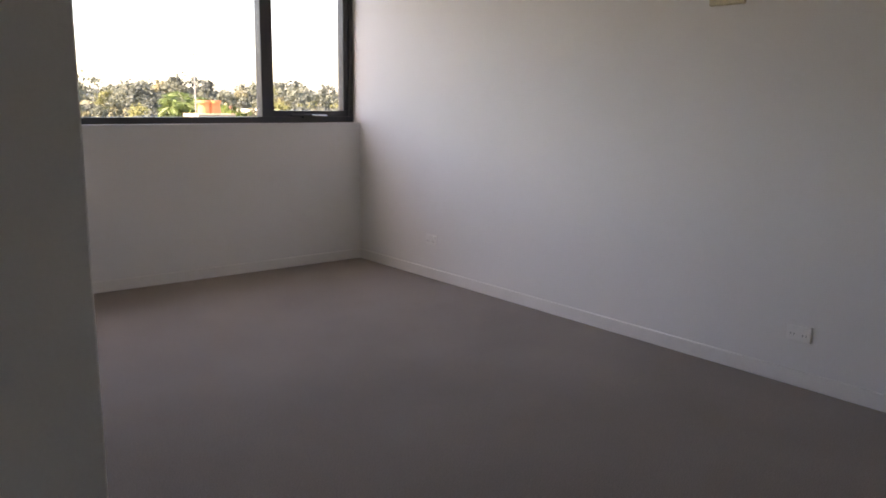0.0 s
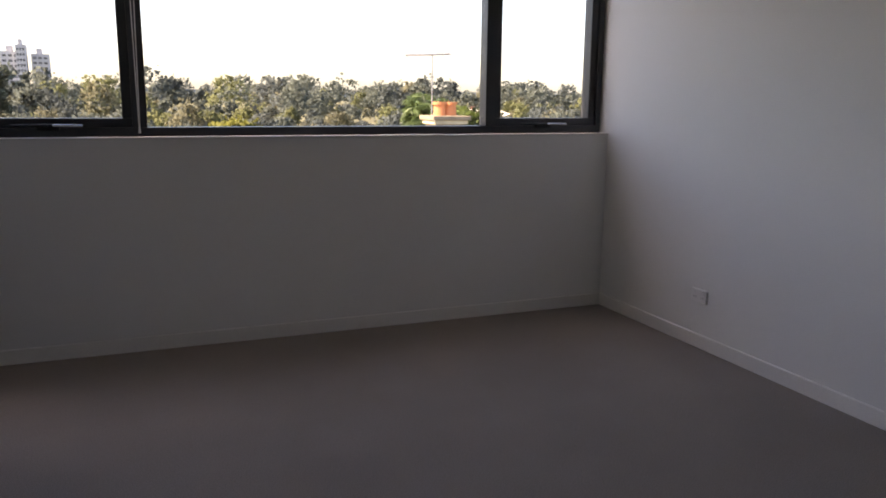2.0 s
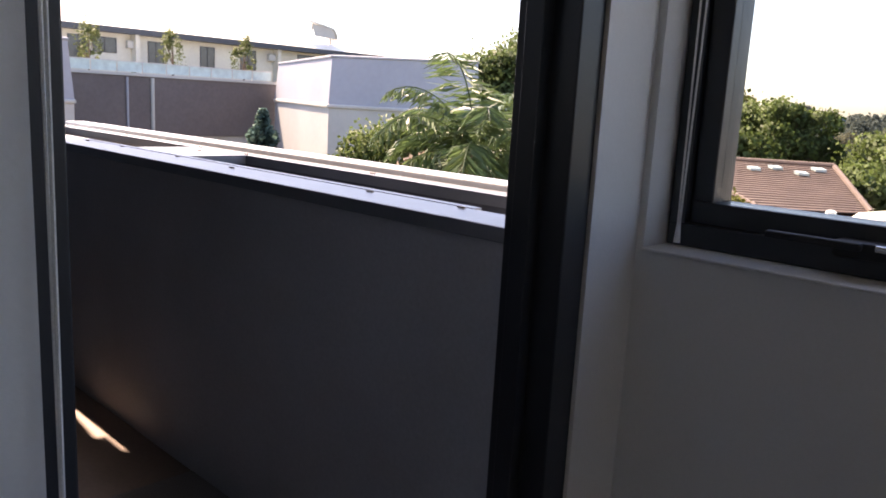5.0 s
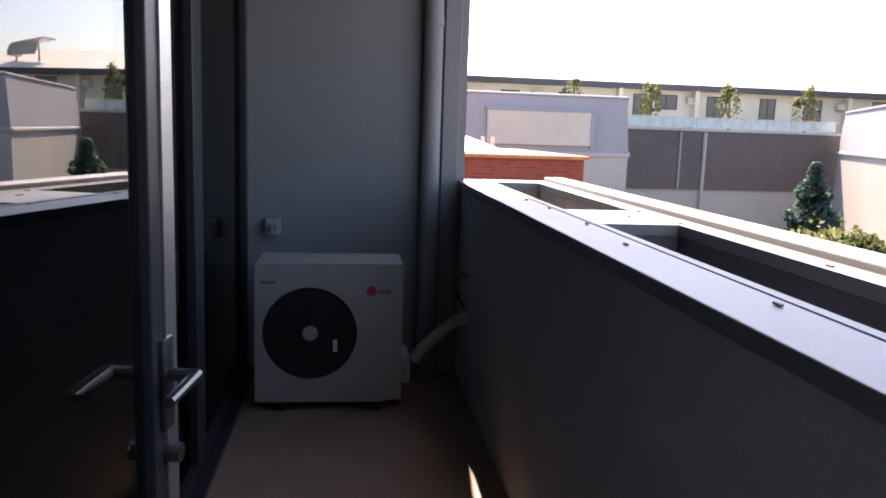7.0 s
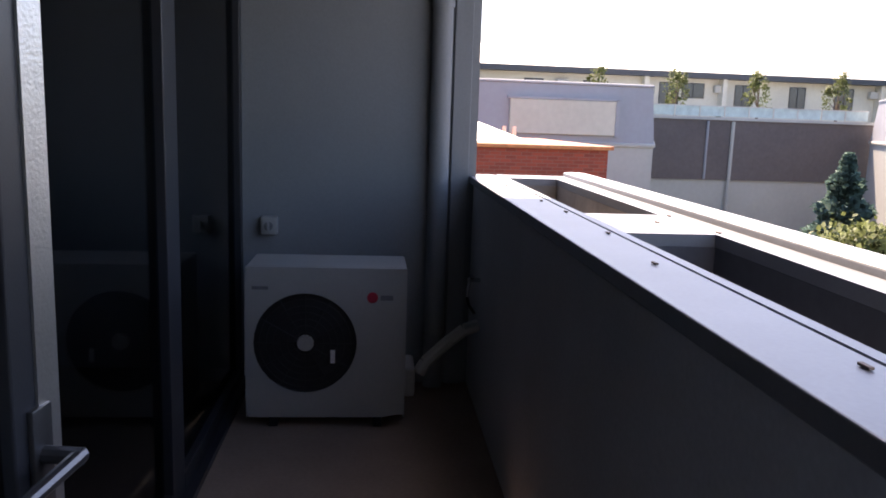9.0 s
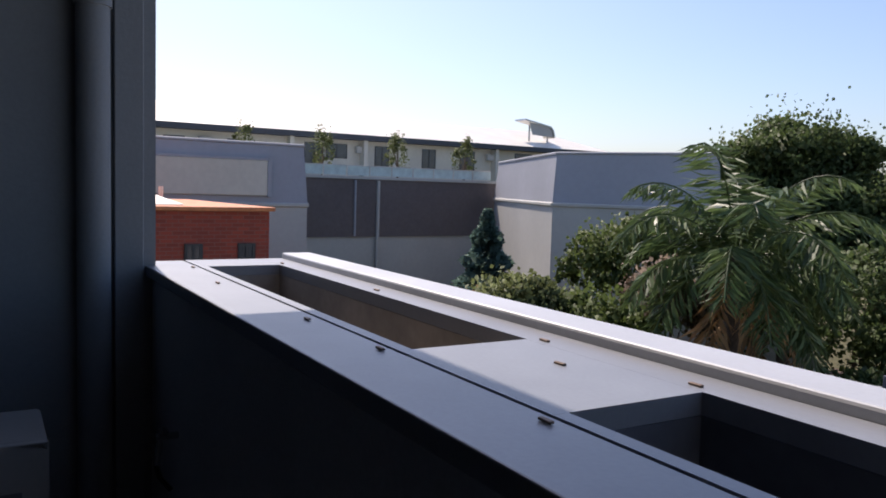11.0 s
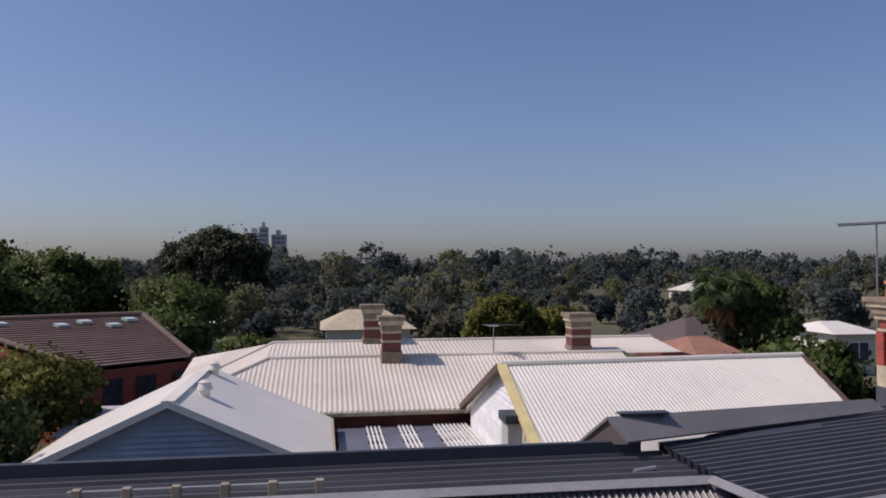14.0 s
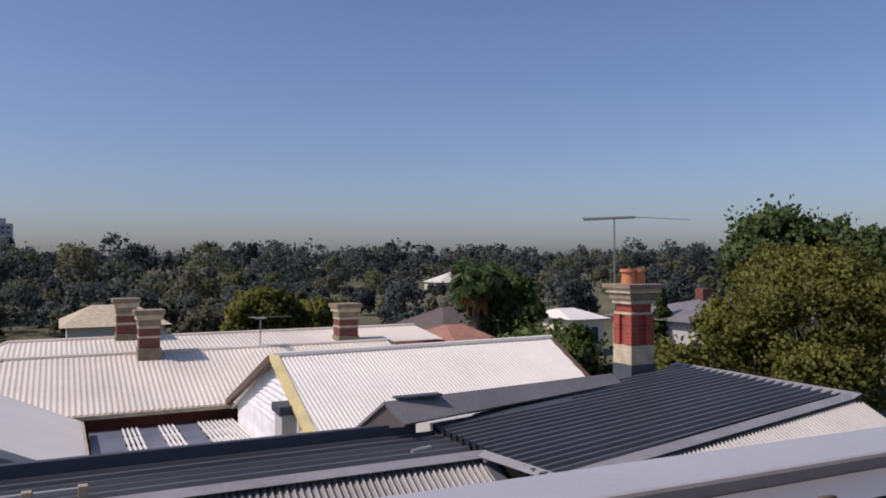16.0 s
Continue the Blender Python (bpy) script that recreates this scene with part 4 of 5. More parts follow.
# nearest house: grey iron roof with a ridge capping, deck and chimney
near = empty("near_house", (-2.5, 8.8, G), "single-storey house with a weathered grey corrugated iron roof", "house")
RY, RZ = 8.75, -0.95
sheet = [corrugated("roof_sheet", [(-7.5, RY, RZ), (2.55, RY, RZ), (2.55, 4.9, RZ - 2.1), (-7.5, 4.9, RZ - 2.1)], (0, -1, -0.54), 0.085, 0.02, NEAR_METAL, label="light grey corrugated iron slope", ribs=6),
         corrugated("roof_sheet", [(-7.1, RY + 0.1, RZ - 0.07), (2.6, RY + 0.1, RZ - 0.05), (2.6, 10.3, RZ - 0.05), (-7.1, 10.3, RZ - 0.07)], (1, 0, 0), 0.27, 0.06, DARK_METAL, label="dark grey ribbed roof deck", ribs=8, square=True),
         corrugated("roof_sheet", [(2.6, 7.35, RZ + 0.02), (9.1, 8.3, -0.63), (9.1, 12.0, -0.60), (2.6, 10.35, RZ + 0.0)], (6.5, 0.9, 0.33), 0.19, 0.06, DARK_METAL, label="dark grey ribbed roof slope", ribs=8, square=True),
         corrugated("roof_sheet", [(2.75, 7.2, RZ), (9.2, 8.1, -0.65), (9.2, 4.9, -2.2), (2.75, 4.9, RZ - 1.2)], (0, -1, -0.5), 0.085, 0.02, NEAR_METAL, label="light grey corrugated iron slope", ribs=6)]
under(near, *sheet)
def cap_strip(p, q, wide, mat=FLASH, name="ridge_cap", lift=0.03):
    p, q = Vector(p), Vector(q)
    s = (q - p).cross(Vector((0, 0, 1))).normalized() * wide
    vs = [p - s - Vector((0, 0, lift)), p + Vector((0, 0, lift)), p + s - Vector((0, 0, lift)), q - s - Vector((0, 0, lift)), q + Vector((0, 0, lift)), q + s - Vector((0, 0, lift))]
    ob = raw(name, vs, [(0, 1, 4, 3), (1, 2, 5, 4)], mat)
    m = ob.modifiers.new("thick", "SOLIDIFY")
    m.thickness = 0.012
    under(near, ob)
cap_strip((-7.55, RY, RZ + 0.03), (2.6, RY, RZ + 0.03), 0.16)
cap_strip((2.75, 7.25, RZ + 0.06), (9.2, 8.2, -0.58), 0.15)
cap_strip((9.15, 8.0, -0.58), (9.15, 12.2, -0.56), 0.18)
cap_strip((-7.5, RY, RZ + 0.03), (-7.55, 4.9, RZ - 2.05), 0.10, TRIM, "barge_cap")
cap_strip((2.6, RY - 0.1, RZ + 0.04), (2.72, 5.0, RZ - 1.95), 0.12, FASCIA, "valley_gutter")
cap_strip((2.5, 8.55, RZ + 0.08), (2.75, 7.2, RZ + 0.06), 0.12, FLASH, "ridge_cap")
under(near, part("upstand", box(-6.7, 2.3, 10.26, 10.36, RZ - 0.2, RZ + 0.17, 0.01), FASCIA, label="dark metal upstand along the deck"),
      part("wall", box(-7.2, 9.0, 5.2, 10.25, G, -3.2), RENDER_GREY),
      part("wall", box(-7.0, 9.0, 8.9, 10.3, -3.2, RZ - 0.25), RENDER_GREY),
      part("wall", box(3.0, 9.0, 10.2, 11.9, G, -1.05), RENDER_GREY))
dm = [slab([(1.78, 10.25, -0.43), (6.7, 11.25, -0.48), (6.80, 11.09, -0.64), (1.98, 9.95, -0.72)], 0.04),
      slab([(1.78, 10.25, -0.43), (6.7, 11.25, -0.48), (6.7, 12.2, -1.0), (1.55, 10.95, -0.95)], 0.04)]
for b in dm:
    under(near, part("small_roof", b, NEAR_METAL, label="plain grey metal roof slope"))
under(near, part("gable", slab([(1.84, 10.25, -0.48), (2.02, 9.98, -0.76), (1.63, 10.85, -0.93)], 0.02), CLAD_DARK),
      part("ridge_cap", box(2.0, 2.75, 10.28, 10.46, -0.43, -0.395, 0.01), FASCIA))
under(near, part("strip", slab([(2.6, 10.05, -0.86), (5.3, 10.45, -0.74), (5.3, 10.62, -0.70), (2.6, 10.2, -0.82)], 0.04), FASCIA))

th = empty("roof_rail", (-3.5, 9.0, RZ), "weathered timber rail on brackets along the roof deck", "rail")
under(th, part("rail", box(-5.0, -2.15, 8.98, 9.04, RZ + 0.085, RZ + 0.14, 0.006), FLASH))
for i in range(6):
    u = -4.9 + 2.7 * i / 5
    under(th, part("bracket", box(u - 0.05, u + 0.05, 8.955, 9.065, RZ - 0.06, RZ + 0.16, 0.008), RAIL_WOOD))
th = empty("roof_louvre", (-7.0, 9.3, RZ), "grey slatted louvre panel on the roof", "louvre")
under(th, part("frame", slab([(-7.45, 8.85, RZ + 0.02), (-7.38, 8.85, RZ + 0.02), (-7.3, 10.2, RZ + 0.05), (-7.37, 10.2, RZ + 0.05)], 0.05), FLASH),
      part("frame", slab([(-6.75, 8.85, RZ + 0.02), (-6.68, 8.85, RZ + 0.02), (-6.6, 10.2, RZ + 0.05), (-6.67, 10.2, RZ + 0.05)], 0.05), FLASH))
for i in range(7):
    yy = 8.95 + 0.19 * i
    under(th, part("slat", box(-7.42 + 0.01 * i, -6.7 + 0.01 * i, yy, yy + 0.09, RZ + 0.0, RZ + 0.04, 0.006), FLASH))
th = empty("roof_offcut", (1.9, 9.4, RZ), "short bar lying on the roof deck", "bar")
under(th, part("bar", rod((1.75, 9.3, RZ + 0.0), (2.05, 9.35, RZ + 0.02), 0.04, sides=8), FLASH))

big_chimney = chimney("chimney", 7.26, 7.76, 12.24, 12.74, -0.96, 0.88, "tall red brick chimney with cream bands and two terracotta pots")
aerial = television_aerial(7.35, 12.89, -0.3, 2.25, 1.05, radians(-38), "weathered aluminium television aerial beside the chimney")

under(big_chimney, part("breast", box(7.21, 7.81, 12.19, 12.79, G, -1.43), RENDER_GREY))
PLUMB = (big_chimney, aerial)

# house A: pale roof, blue-grey boarded gable
hA = empty("gabled_house", (-4.85, 16.5, G), "house with a cream metal roof and blue-grey boarded gable", "house")
AZ, AE = -0.77, -2.10
for x in (-1.95, -7.75):
    under(hA, part("roof", slab([(-4.85, 14.0, AZ), (-4.85, 19.0, AZ), (x, 19.0, AE), (x, 14.0, AE)], 0.05), WHITE_METAL, label="plain cream metal roof slope"))
    under(hA, part("barge_board", slab([(-4.85, 13.97, AZ + 0.015), (x, 13.97, AE + 0.015), (x, 13.97, AE - 0.12), (-4.85, 13.97, AZ - 0.12)], 0.03), WHITE_METAL))
    g = x + (0.05 if x > -4 else -0.05)
    under(hA, part("gutter", box(min(x, g), max(x, g), 14.0, 19.0, AE - 0.1, AE - 0.01, 0.01), CREAM_STONE))
under(hA, part("ridge_cap", slab([(-4.97, 13.97, AZ + 0.0), (-4.73, 13.97, AZ + 0.0), (-4.73, 19.0, AZ + 0.0), (-4.97, 19.0, AZ + 0.0)], 0.02), WHITE_METAL),
      part("wall", box(-7.5, -2.2, 14.22, 18.8, G, AE - 0.1), RENDER_GREY))
boards(hA, (-7.6, 14.2, AE - 0.05), (-2.1, 14.2, AE - 0.05), (-4.85, 14.2, AZ - 0.06), AE - 0.05, BOARD_GREY, (0, -1, 0), 0.105)
def roof_vent(x, y, z):
    th = empty("roof_ventilator", (x, y, z), "small white spinning roof ventilator", "ventilator", "roof ventilators")
    part("neck", rod((0, 0, -0.1), (0, 0, 0.12), 0.10, sides=14), WHITE_METAL, th)
    part("head", rod((0, 0, 0.12), (0, 0, 0.26), 0.16, 0.11, 16), WHITE_METAL, th)
    part("hood", rod((0, 0, 0.26), (0, 0, 0.30), 0.13, 0.06, 16), WHITE_METAL, th)
    return th
roof_vent(-4.45, 15.6, AZ + 0.02)
roof_vent(-4.62, 18.2, AZ + 0.1)

hA.location.z += 0.2

# house C: long weathered hip roof with three chimneys
hC = empty("hipped_house", (1.5, 22.5, G), "long dark brick house with a weathered cream corrugated hip roof", "house")
FR, FZ, EY, EZ = 23.0, -0.85, 19.4, -1.80
roofC = [([(-3.8, FR, FZ), (7.0, FR, FZ), (7.0, EY, EZ), (-6.6, EY, EZ)], (0, -1, -0.26)),
         ([(-3.8, FR, FZ), (-6.6, EY, EZ), (-6.6, 26.0, EZ)], (-1, 0, -0.4)),
         ([(-3.8, 25.4, -0.62), (9.0, 25.4, -0.62), (9.0, 23.05, FZ - 0.05), (-3.9, 23.05, FZ - 0.05)], (0, -1, -0.1)),
         ([(-3.8, 25.4, -0.62), (-3.9, 23.05, FZ - 0.05), (-6.6, 23.6, EZ), (-6.6, 28.4, EZ)], (-1, 0, -0.4)),
         ([(-3.8, 25.4, -0.62), (9.0, 25.4, -0.62), (9.0, 28.6, EZ), (-6.6, 28.6, EZ)], (0, 1, -0.37))]
for o, r in roofC:
    under(hC, corrugated("roof_sheet", o, r, 0.13, 0.010, OLD_METAL, label="weathered cream corrugated roof slope", ribs=5))
for p, q in (((-3.8, FR, FZ), (7, FR, FZ)), ((-3.8, 25.4, -0.62), (9, 25.4, -0.62)), ((-3.8, FR, FZ), (-6.6, EY, EZ)), ((-3.8, 25.4, -0.62), (-6.6, 23.6, EZ))):
    under(hC, part("ridge_cap", rod(Vector(p) + Vector((0, 0, 0.01)), Vector(q) + Vector((0, 0, 0.01)), 0.06, sides=8), OLD_METAL))
under(hC, part("gutter", box(-6.65, 7.0, EY - 0.1, EY + 0.02, EZ - 0.11, EZ - 0.01, 0.01), CREAM_STONE),
      part("wall", box(-6.2, 8.6, EY + 0.45, 28.2, G, EZ - 0.08), BRICK_DARK, label="dark red brick wall"))
for yy, zz in ((EY + 0.02, EZ - 0.1),):
    under(hC, part("soffit", box(-6.6, 7.0, EY, EY + 0.45, zz - 0.03, zz), DARK_TRIM))
old_chimney(-0.22, 22.75, -0.95, 0.38, 0.55, "old brick chimney with pale bands on a cream roof")
old_chimney(-0.62, 25.3, -0.75, 0.62, 0.55, "old brick chimney with pale bands on the rear ridge")
old_chimney(5.75, 23.6, -0.95, 0.36, 0.62, "old brick chimney with a wide stone top")
television_aerial(2.9, 23.0, -0.85, 0.05, 0.25, 0.3, "small grey aerial on the cream roof")

# house B: white boarded gable, cream barge board
hB = empty("boarded_house", (4.5, 15.2, G), "house with a cream corrugated roof and white boarded gable", "house")
BA, BR = Vector((1.27, 15.03, -0.22)), Vector((8.15, 15.5, -0.22))
NE, FE = -1.52, -1.80
near_eave = [(1.27, 11.75, NE), (7.7, 12.15, NE)]
far_eave = [(8.15, 19.4, FE), (1.27, 19.5, FE)]
under(hB, corrugated("roof_sheet", [BA, BR, near_eave[1], near_eave[0]], (0.05, -1, -0.4), 0.085, 0.007, WHITE_METAL, label="cream corrugated roof slope", ribs=4),
      corrugated("roof_sheet", [BA, BR, far_eave[0], far_eave[1]], (0, 1, -0.35), 0.12, 0.012, WHITE_METAL, ribs=4),
      part("ridge_cap", rod(BA + Vector((0, 0, 0.02)), BR + Vector((0, 0, 0.02)), 0.06, sides=8), WHITE_METAL),
      part("barge_board", slab([(1.2, 15.0, -0.18), (1.38, 15.0, -0.18), (1.38, 11.75, NE + 0.04), (1.2, 11.75, NE + 0.04)], 0.09), YELLOW_TRIM, label="cream-yellow barge board"),
      part("barge_board", slab([(1.18, 15.03, -0.19), (1.30, 15.03, -0.19), (1.30, 19.5, FE + 0.03), (1.18, 19.5, FE + 0.03)], 0.14), DARK_TRIM, label="dark brown barge board"),
      part("barge_board", slab([(8.1, 15.5, -0.18), (8.2, 15.5, -0.18), (7.78, 12.15, NE + 0.02), (7.66, 12.15, NE + 0.02)], 0.12), DARK_TRIM),
      part("wall", box(1.42, 7.5, 12.4, 19.0, G, NE - 0.35), RENDER_CREAM))
boards(hB, (1.42, 11.95, NE - 0.03), (1.42, 19.2, NE - 0.03), (1.42, 15.03, -0.30), NE - 0.03, BOARD_WHITE, (-1, 0, 0), 0.13)
z = -3.4
while z < NE - 0.05:
    ob = raw("weatherboard", [(1.385, 12.0, z), (1.385, 19.0, z), (1.40, 19.0, z + 0.13), (1.40, 12.0, z + 0.13), (1.42, 12.0, z), (1.42, 19.0, z), (1.42, 19.0, z + 0.13), (1.42, 12.0, z + 0.13)],
             [(0, 1, 2, 3), (4, 5, 1, 0), (5, 6, 2, 1), (6, 7, 3, 2), (7, 4, 0, 3), (7, 6, 5, 4)], BOARD_WHITE)
    under(hB, ob)
    z += 0.13
th = empty("meter_cabinet", (1.1, 13.4, -2.3), "pale grey meter cabinet with pipes on the boarded gable", "cabinet")
under(th, part("case", box(1.05, 1.38, 13.35, 13.85, -1.75, -1.08, 0.01), RENDER_GREY), part("hood", box(1.0, 1.38, 13.3, 13.9, -1.08, -0.92, 0.02), FASCIA),
      part("conduit", tube([(1.3, 13.1, -1.15), (1.28, 13.1, -2.2)], 0.04, 8), WHITE_METAL), part("conduit", tube([(1.3, 12.9, -1.3), (1.28, 12.9, -2.2)], 0.04, 8), WHITE_METAL))

# pergola in the court between the houses
pg = empty("pergola", (0, 18, G), "white batten pergola with smoky roof sheets in a courtyard", "pergola")
PZ = -2.25
for yy in (16.4, 17.4, 18.4, 19.3):
    under(pg, part("beam", box(-1.85, 1.35, yy, yy + 0.09, PZ - 0.12, PZ, 0.006), WOOD_WHITE))
for k, (x0, n) in enumerate(((-1.15, 4), (-0.35, 4), (0.55, 9))):
    for i in range(n):
        u = x0 + 0.10 * i
        under(pg, part("batten", box(u, u + 0.045, 16.3, 19.4, PZ + 0.002, PZ + 0.05, 0.004), WOOD_WHITE))
for x0, x1 in ((-1.85, -1.18), (-0.78, -0.38), (0.05, 0.5)):
    under(pg, part("roof_sheet", box(x0, x1, 16.3, 19.4, PZ + 0.002, PZ + 0.015), POLY))
for xx in (-1.8, 1.25):
    for yy in (16.4, 19.3):
        under(pg, part("post", box(xx, xx + 0.09, yy, yy + 0.09, G, PZ - 0.12, 0.005), WOOD_WHITE))
under(pg, part("gutter", box(-1.9, 1.4, 16.25, 16.33, PZ - 0.14, PZ - 0.02, 0.01), CREAM_STONE))

# brown-tiled house among the trees
hT = empty("tiled_house", (-13, 34, G), "red brick house with a brown tiled roof and skylights", "house")
R0, R1, E1, F0 = Vector((-18.3, 36, -0.35)), Vector((-10.3, 37.5, -0.25)), Vector((-7.4, 33.2, -1.75)), Vector((-10.8, 30, -1.75))
rows, lift = 22, Vector((0, 0, 0.05))
tv, tf = [R0, R1], []
for i in range(1, rows + 1):
    k = len(tv)
    a1, b1 = R0.lerp(F0, i / rows), R1.lerp(E1, i / rows)
    tv += [a1 + lift, b1 + lift, a1, b1]
    tf += [(k - 2, k - 1, k + 1, k), (k, k + 1, k + 3, k + 2)]
under(hT, raw("roof", tv, tf, ROOF_TILE, label="brown concrete tile roof slope"))
for p, q in ((R0, R1), (R0, F0), (R1, E1)):
    under(hT, part("ridge_cap", rod(p + Vector((0, 0, 0.05)), q + Vector((0, 0, 0.08)), 0.12, sides=8), ROOF_TILE))
low = Vector((0, 0, G))
def wall_poly(p, q, drop=0.15):
    a, b = Vector(p) - Vector((0, 0, drop)), Vector(q) - Vector((0, 0, drop))
    n = (b - a).cross(Vector((0, 0, 1))).normalized() * 0.2
    vs = [a, b, Vector((b.x, b.y, G)), Vector((a.x, a.y, G))]
    vs += [v + n for v in vs]
    return vs, [(0, 1, 2, 3), (7, 6, 5, 4), (0, 4, 5, 1), (1, 5, 6, 2), (2, 6, 7, 3), (3, 7, 4, 0)]
for p, q in ((R0, F0 + Vector((0.2, 0.3, 0))), (F0 + Vector((0.2, 0.3, 0)), E1 + Vector((-0.3, 0.1, 0))), (R0, R1), (R1, E1)):
    under(hT, raw("wall", *wall_poly(p, q), BRICK))
for s, f in ((0.18, 0.12), (0.45, 0.2), (0.6, 0.14), (0.72, 0.24), (0.85, 0.12)):
    p = R0.lerp(R1, s).lerp(F0.lerp(E1, s), f)
    d1, d2 = (R1 - R0).normalized(), (F0 - R0).normalized()
    under(hT, part("skylight", slab([p + Vector((0, 0, 0.16)), p + d1 * 0.45 + Vector((0, 0, 0.16)), p + d1 * 0.45 + d2 * 0.4 + Vector((0, 0, 0.16)), p + d2 * 0.4 + Vector((0, 0, 0.16))], 0.12), FROST, label="pale skylight"))
m = F0.lerp(E1, 0.3) + Vector((0.05, -0.08, -1.2))
for s in (0.15, 0.45, 0.8):
    p = F0.lerp(E1, s) + Vector((0.1, -0.05, 0))
    d = (E1 - F0).normalized()
    under(hT, part("window", slab([p + Vector((0, 0, -0.5)), p + d * 0.8 + Vector((0, 0, -0.5)), p + d * 0.8 + Vector((0.03, -0.05, -1.9)), p + Vector((0.03, -0.05, -1.9))], 0.04), WIN_DARK))

# pale blocks, brick annexe and apartment building across the yard
def block(name, corners, z0, zm, z1, upper, lower, lean, label):
    """A block with a battered clad upper storey over a plain lower wall."""
    th = empty(name, (*corners[0], G), label, "building")
    n = len(corners)
    cx, cy = sum(c[0] for c in corners) / n, sum(c[1] for c in corners) / n
    vs = [(x, y, z0) for x, y in corners] + [(x, y, zm) for x, y in corners]
    under(th, raw("wall", vs, [(i, (i + 1) % n, n + (i + 1) % n, n + i) for i in range(n)] + [tuple(range(n, 2 * n))], lower))
    top = [(x + (cx - x) * lean, y + (cy - y) * lean, z1) for x, y in corners]
    vs = [(x + (x - cx) * 0.004, y + (y - cy) * 0.004, zm) for x, y in corners] + top
    under(th, raw("upper_wall", vs, [(i, (i + 1) % n, n + (i + 1) % n, n + i) for i in range(n)] + [tuple(range(n, 2 * n))], upper, label="battered grey upper wall"))
    for i in range(n):
        a, b = Vector((*corners[i], zm)), Vector((*corners[(i + 1) % n], zm))
        under(th, part("string_course", rod(a, b, 0.09, sides=6), lower))
        under(th, part("coping", rod(Vector(top[i]), Vector(top[(i + 1) % n]), 0.06, sides=6), upper))
    return th


left_block = block("clad_block", [(-28, 11.2), (-28, 2.0), (-36, 2.0), (-36, 14.5)], G - 0.5, 0.42, 2.62, RENDER_BLUE, RENDER_GREY, 0.03, "grey-clad building with a cream recessed sign panel")
under(left_block, part("sign_panel", box(-28.02, -27.86, 5.6, 9.6, 0.75, 2.0, 0.02), RENDER_CREAM, label="blank cream panel"),
      part("sign_frame", box(-28.0, -27.84, 5.5, 9.7, 2.0, 2.1, 0.01), RENDER_BLUE), part("sign_frame", box(-28.0, -27.84, 9.6, 9.75, 0.7, 2.1, 0.01), RENDER_BLUE))
block("clad_block", [(-24, 19.6), (-35.5, 25.4), (-30, 36), (-18.5, 22.6)], G - 0.5, 0.72, 2.72, RENDER_BLUE, RENDER_GREY, 0.035, "grey-clad building with a pale rendered base")
mid = empty("long_wall", (-36, 20, G), "long dark clad wall with a pale base and glass balustrade", "building")
under(mid, part("base_wall", box(-36.6, -36, 14.0, 26.2, G - 0.5, -1.35), RENDER_GREY), part("clad_wall", box(-36.5, -35.9, 14.0, 26.2, -1.35, 1.55), CLAD_DARK, label="dark brown clad upper wall"),
      part("coping", box(-36.6, -35.8, 14.0, 26.2, 1.55, 1.68, 0.01), RENDER_GREY), part("downpipe", rod((-35.85, 18.5, G), (-35.85, 18.5, 1.5), 0.09), RENDER_GREY), part("downpipe", rod((-35.85, 17.2, -1.3), (-35.85, 17.2, 1.5), 0.06), RENDER_BLUE),
      part("terrace", box(-50, -36.6, 12, 30, 1.2, 1.5), RENDER_GREY))
bal = empty("glass_balustrade", (-36, 20, 1.68), "frosted glass balustrade on top of the dark wall", "balustrade")
for i in range(9):
    y0 = 14.3 + 1.28 * i
    if i:
        under(bal, part("post", box(-36.14, -36.06, y0 - 0.05, y0 - 0.01, 1.68, 2.22), STILE))
    under(bal, part("pane", box(-36.11, -36.09, y0, y0 + 1.22, 1.74, 2.2), FROST))
under(bal, part("rail", box(-36.15, -36.05, 14.25, 25.8, 2.2, 2.24), STILE))
annexe = empty("brick_annexe", (-16, 4, G), "low red brick annexe with a pale roof", "building")
under(annexe, part("wall", box(-22, -16, -2.5, 5.15, G - 0.5, 0.62), BRICK), part("coping", box(-22.1, -15.9, -2.6, 5.25, 0.62, 0.70, 0.015), TERRACOTTA),
      part("roof", slab([(-21.5, -2, 0.75), (-21.5, 2.2, 0.75), (-19, 1.6, 1.55), (-19, -2, 1.55)], 0.08), WHITE_METAL), part("roof", slab([(-19, -2, 1.55), (-19, 1.6, 1.55), (-16.6, 3.6, 0.72), (-16.6, -2, 0.72)], 0.08), WHITE_METAL))
window_unit(annexe, 3.45, 3.8, -0.35, -0.02, -16.0, "x", 1)
window_unit(annexe, 4.5, 4.85, -0.35, -0.02, -16.0, "x", 1)
for yy in (1.9, 2.15):
    under(annexe, part("vent_pipe", rod((-18.6, yy + 1.5, 0.7), (-18.6, yy + 1.5, 1.05), 0.05), WHITE_METAL))
apt = empty("apartment_building", (-52, 28, G), "long cream apartment building with a pale low-pitched roof", "building")
under(apt, part("wall", box(-60, -50.6, -6, 47.6, G - 0.5, 4.4), RENDER_CREAM, label="cream rendered wall"),
      part("eave", box(-60.2, -49.7, -7, 48.8, 4.4, 4.75), FASCIA, label="dark eave fascia"),
      part("roof", slab([(-49.7, -7, 4.78), (-49.7, 48.8, 4.78), (-56, 46, 6.6), (-56, -7, 6.6)], 0.1), WHITE_METAL, label="white metal roof"))
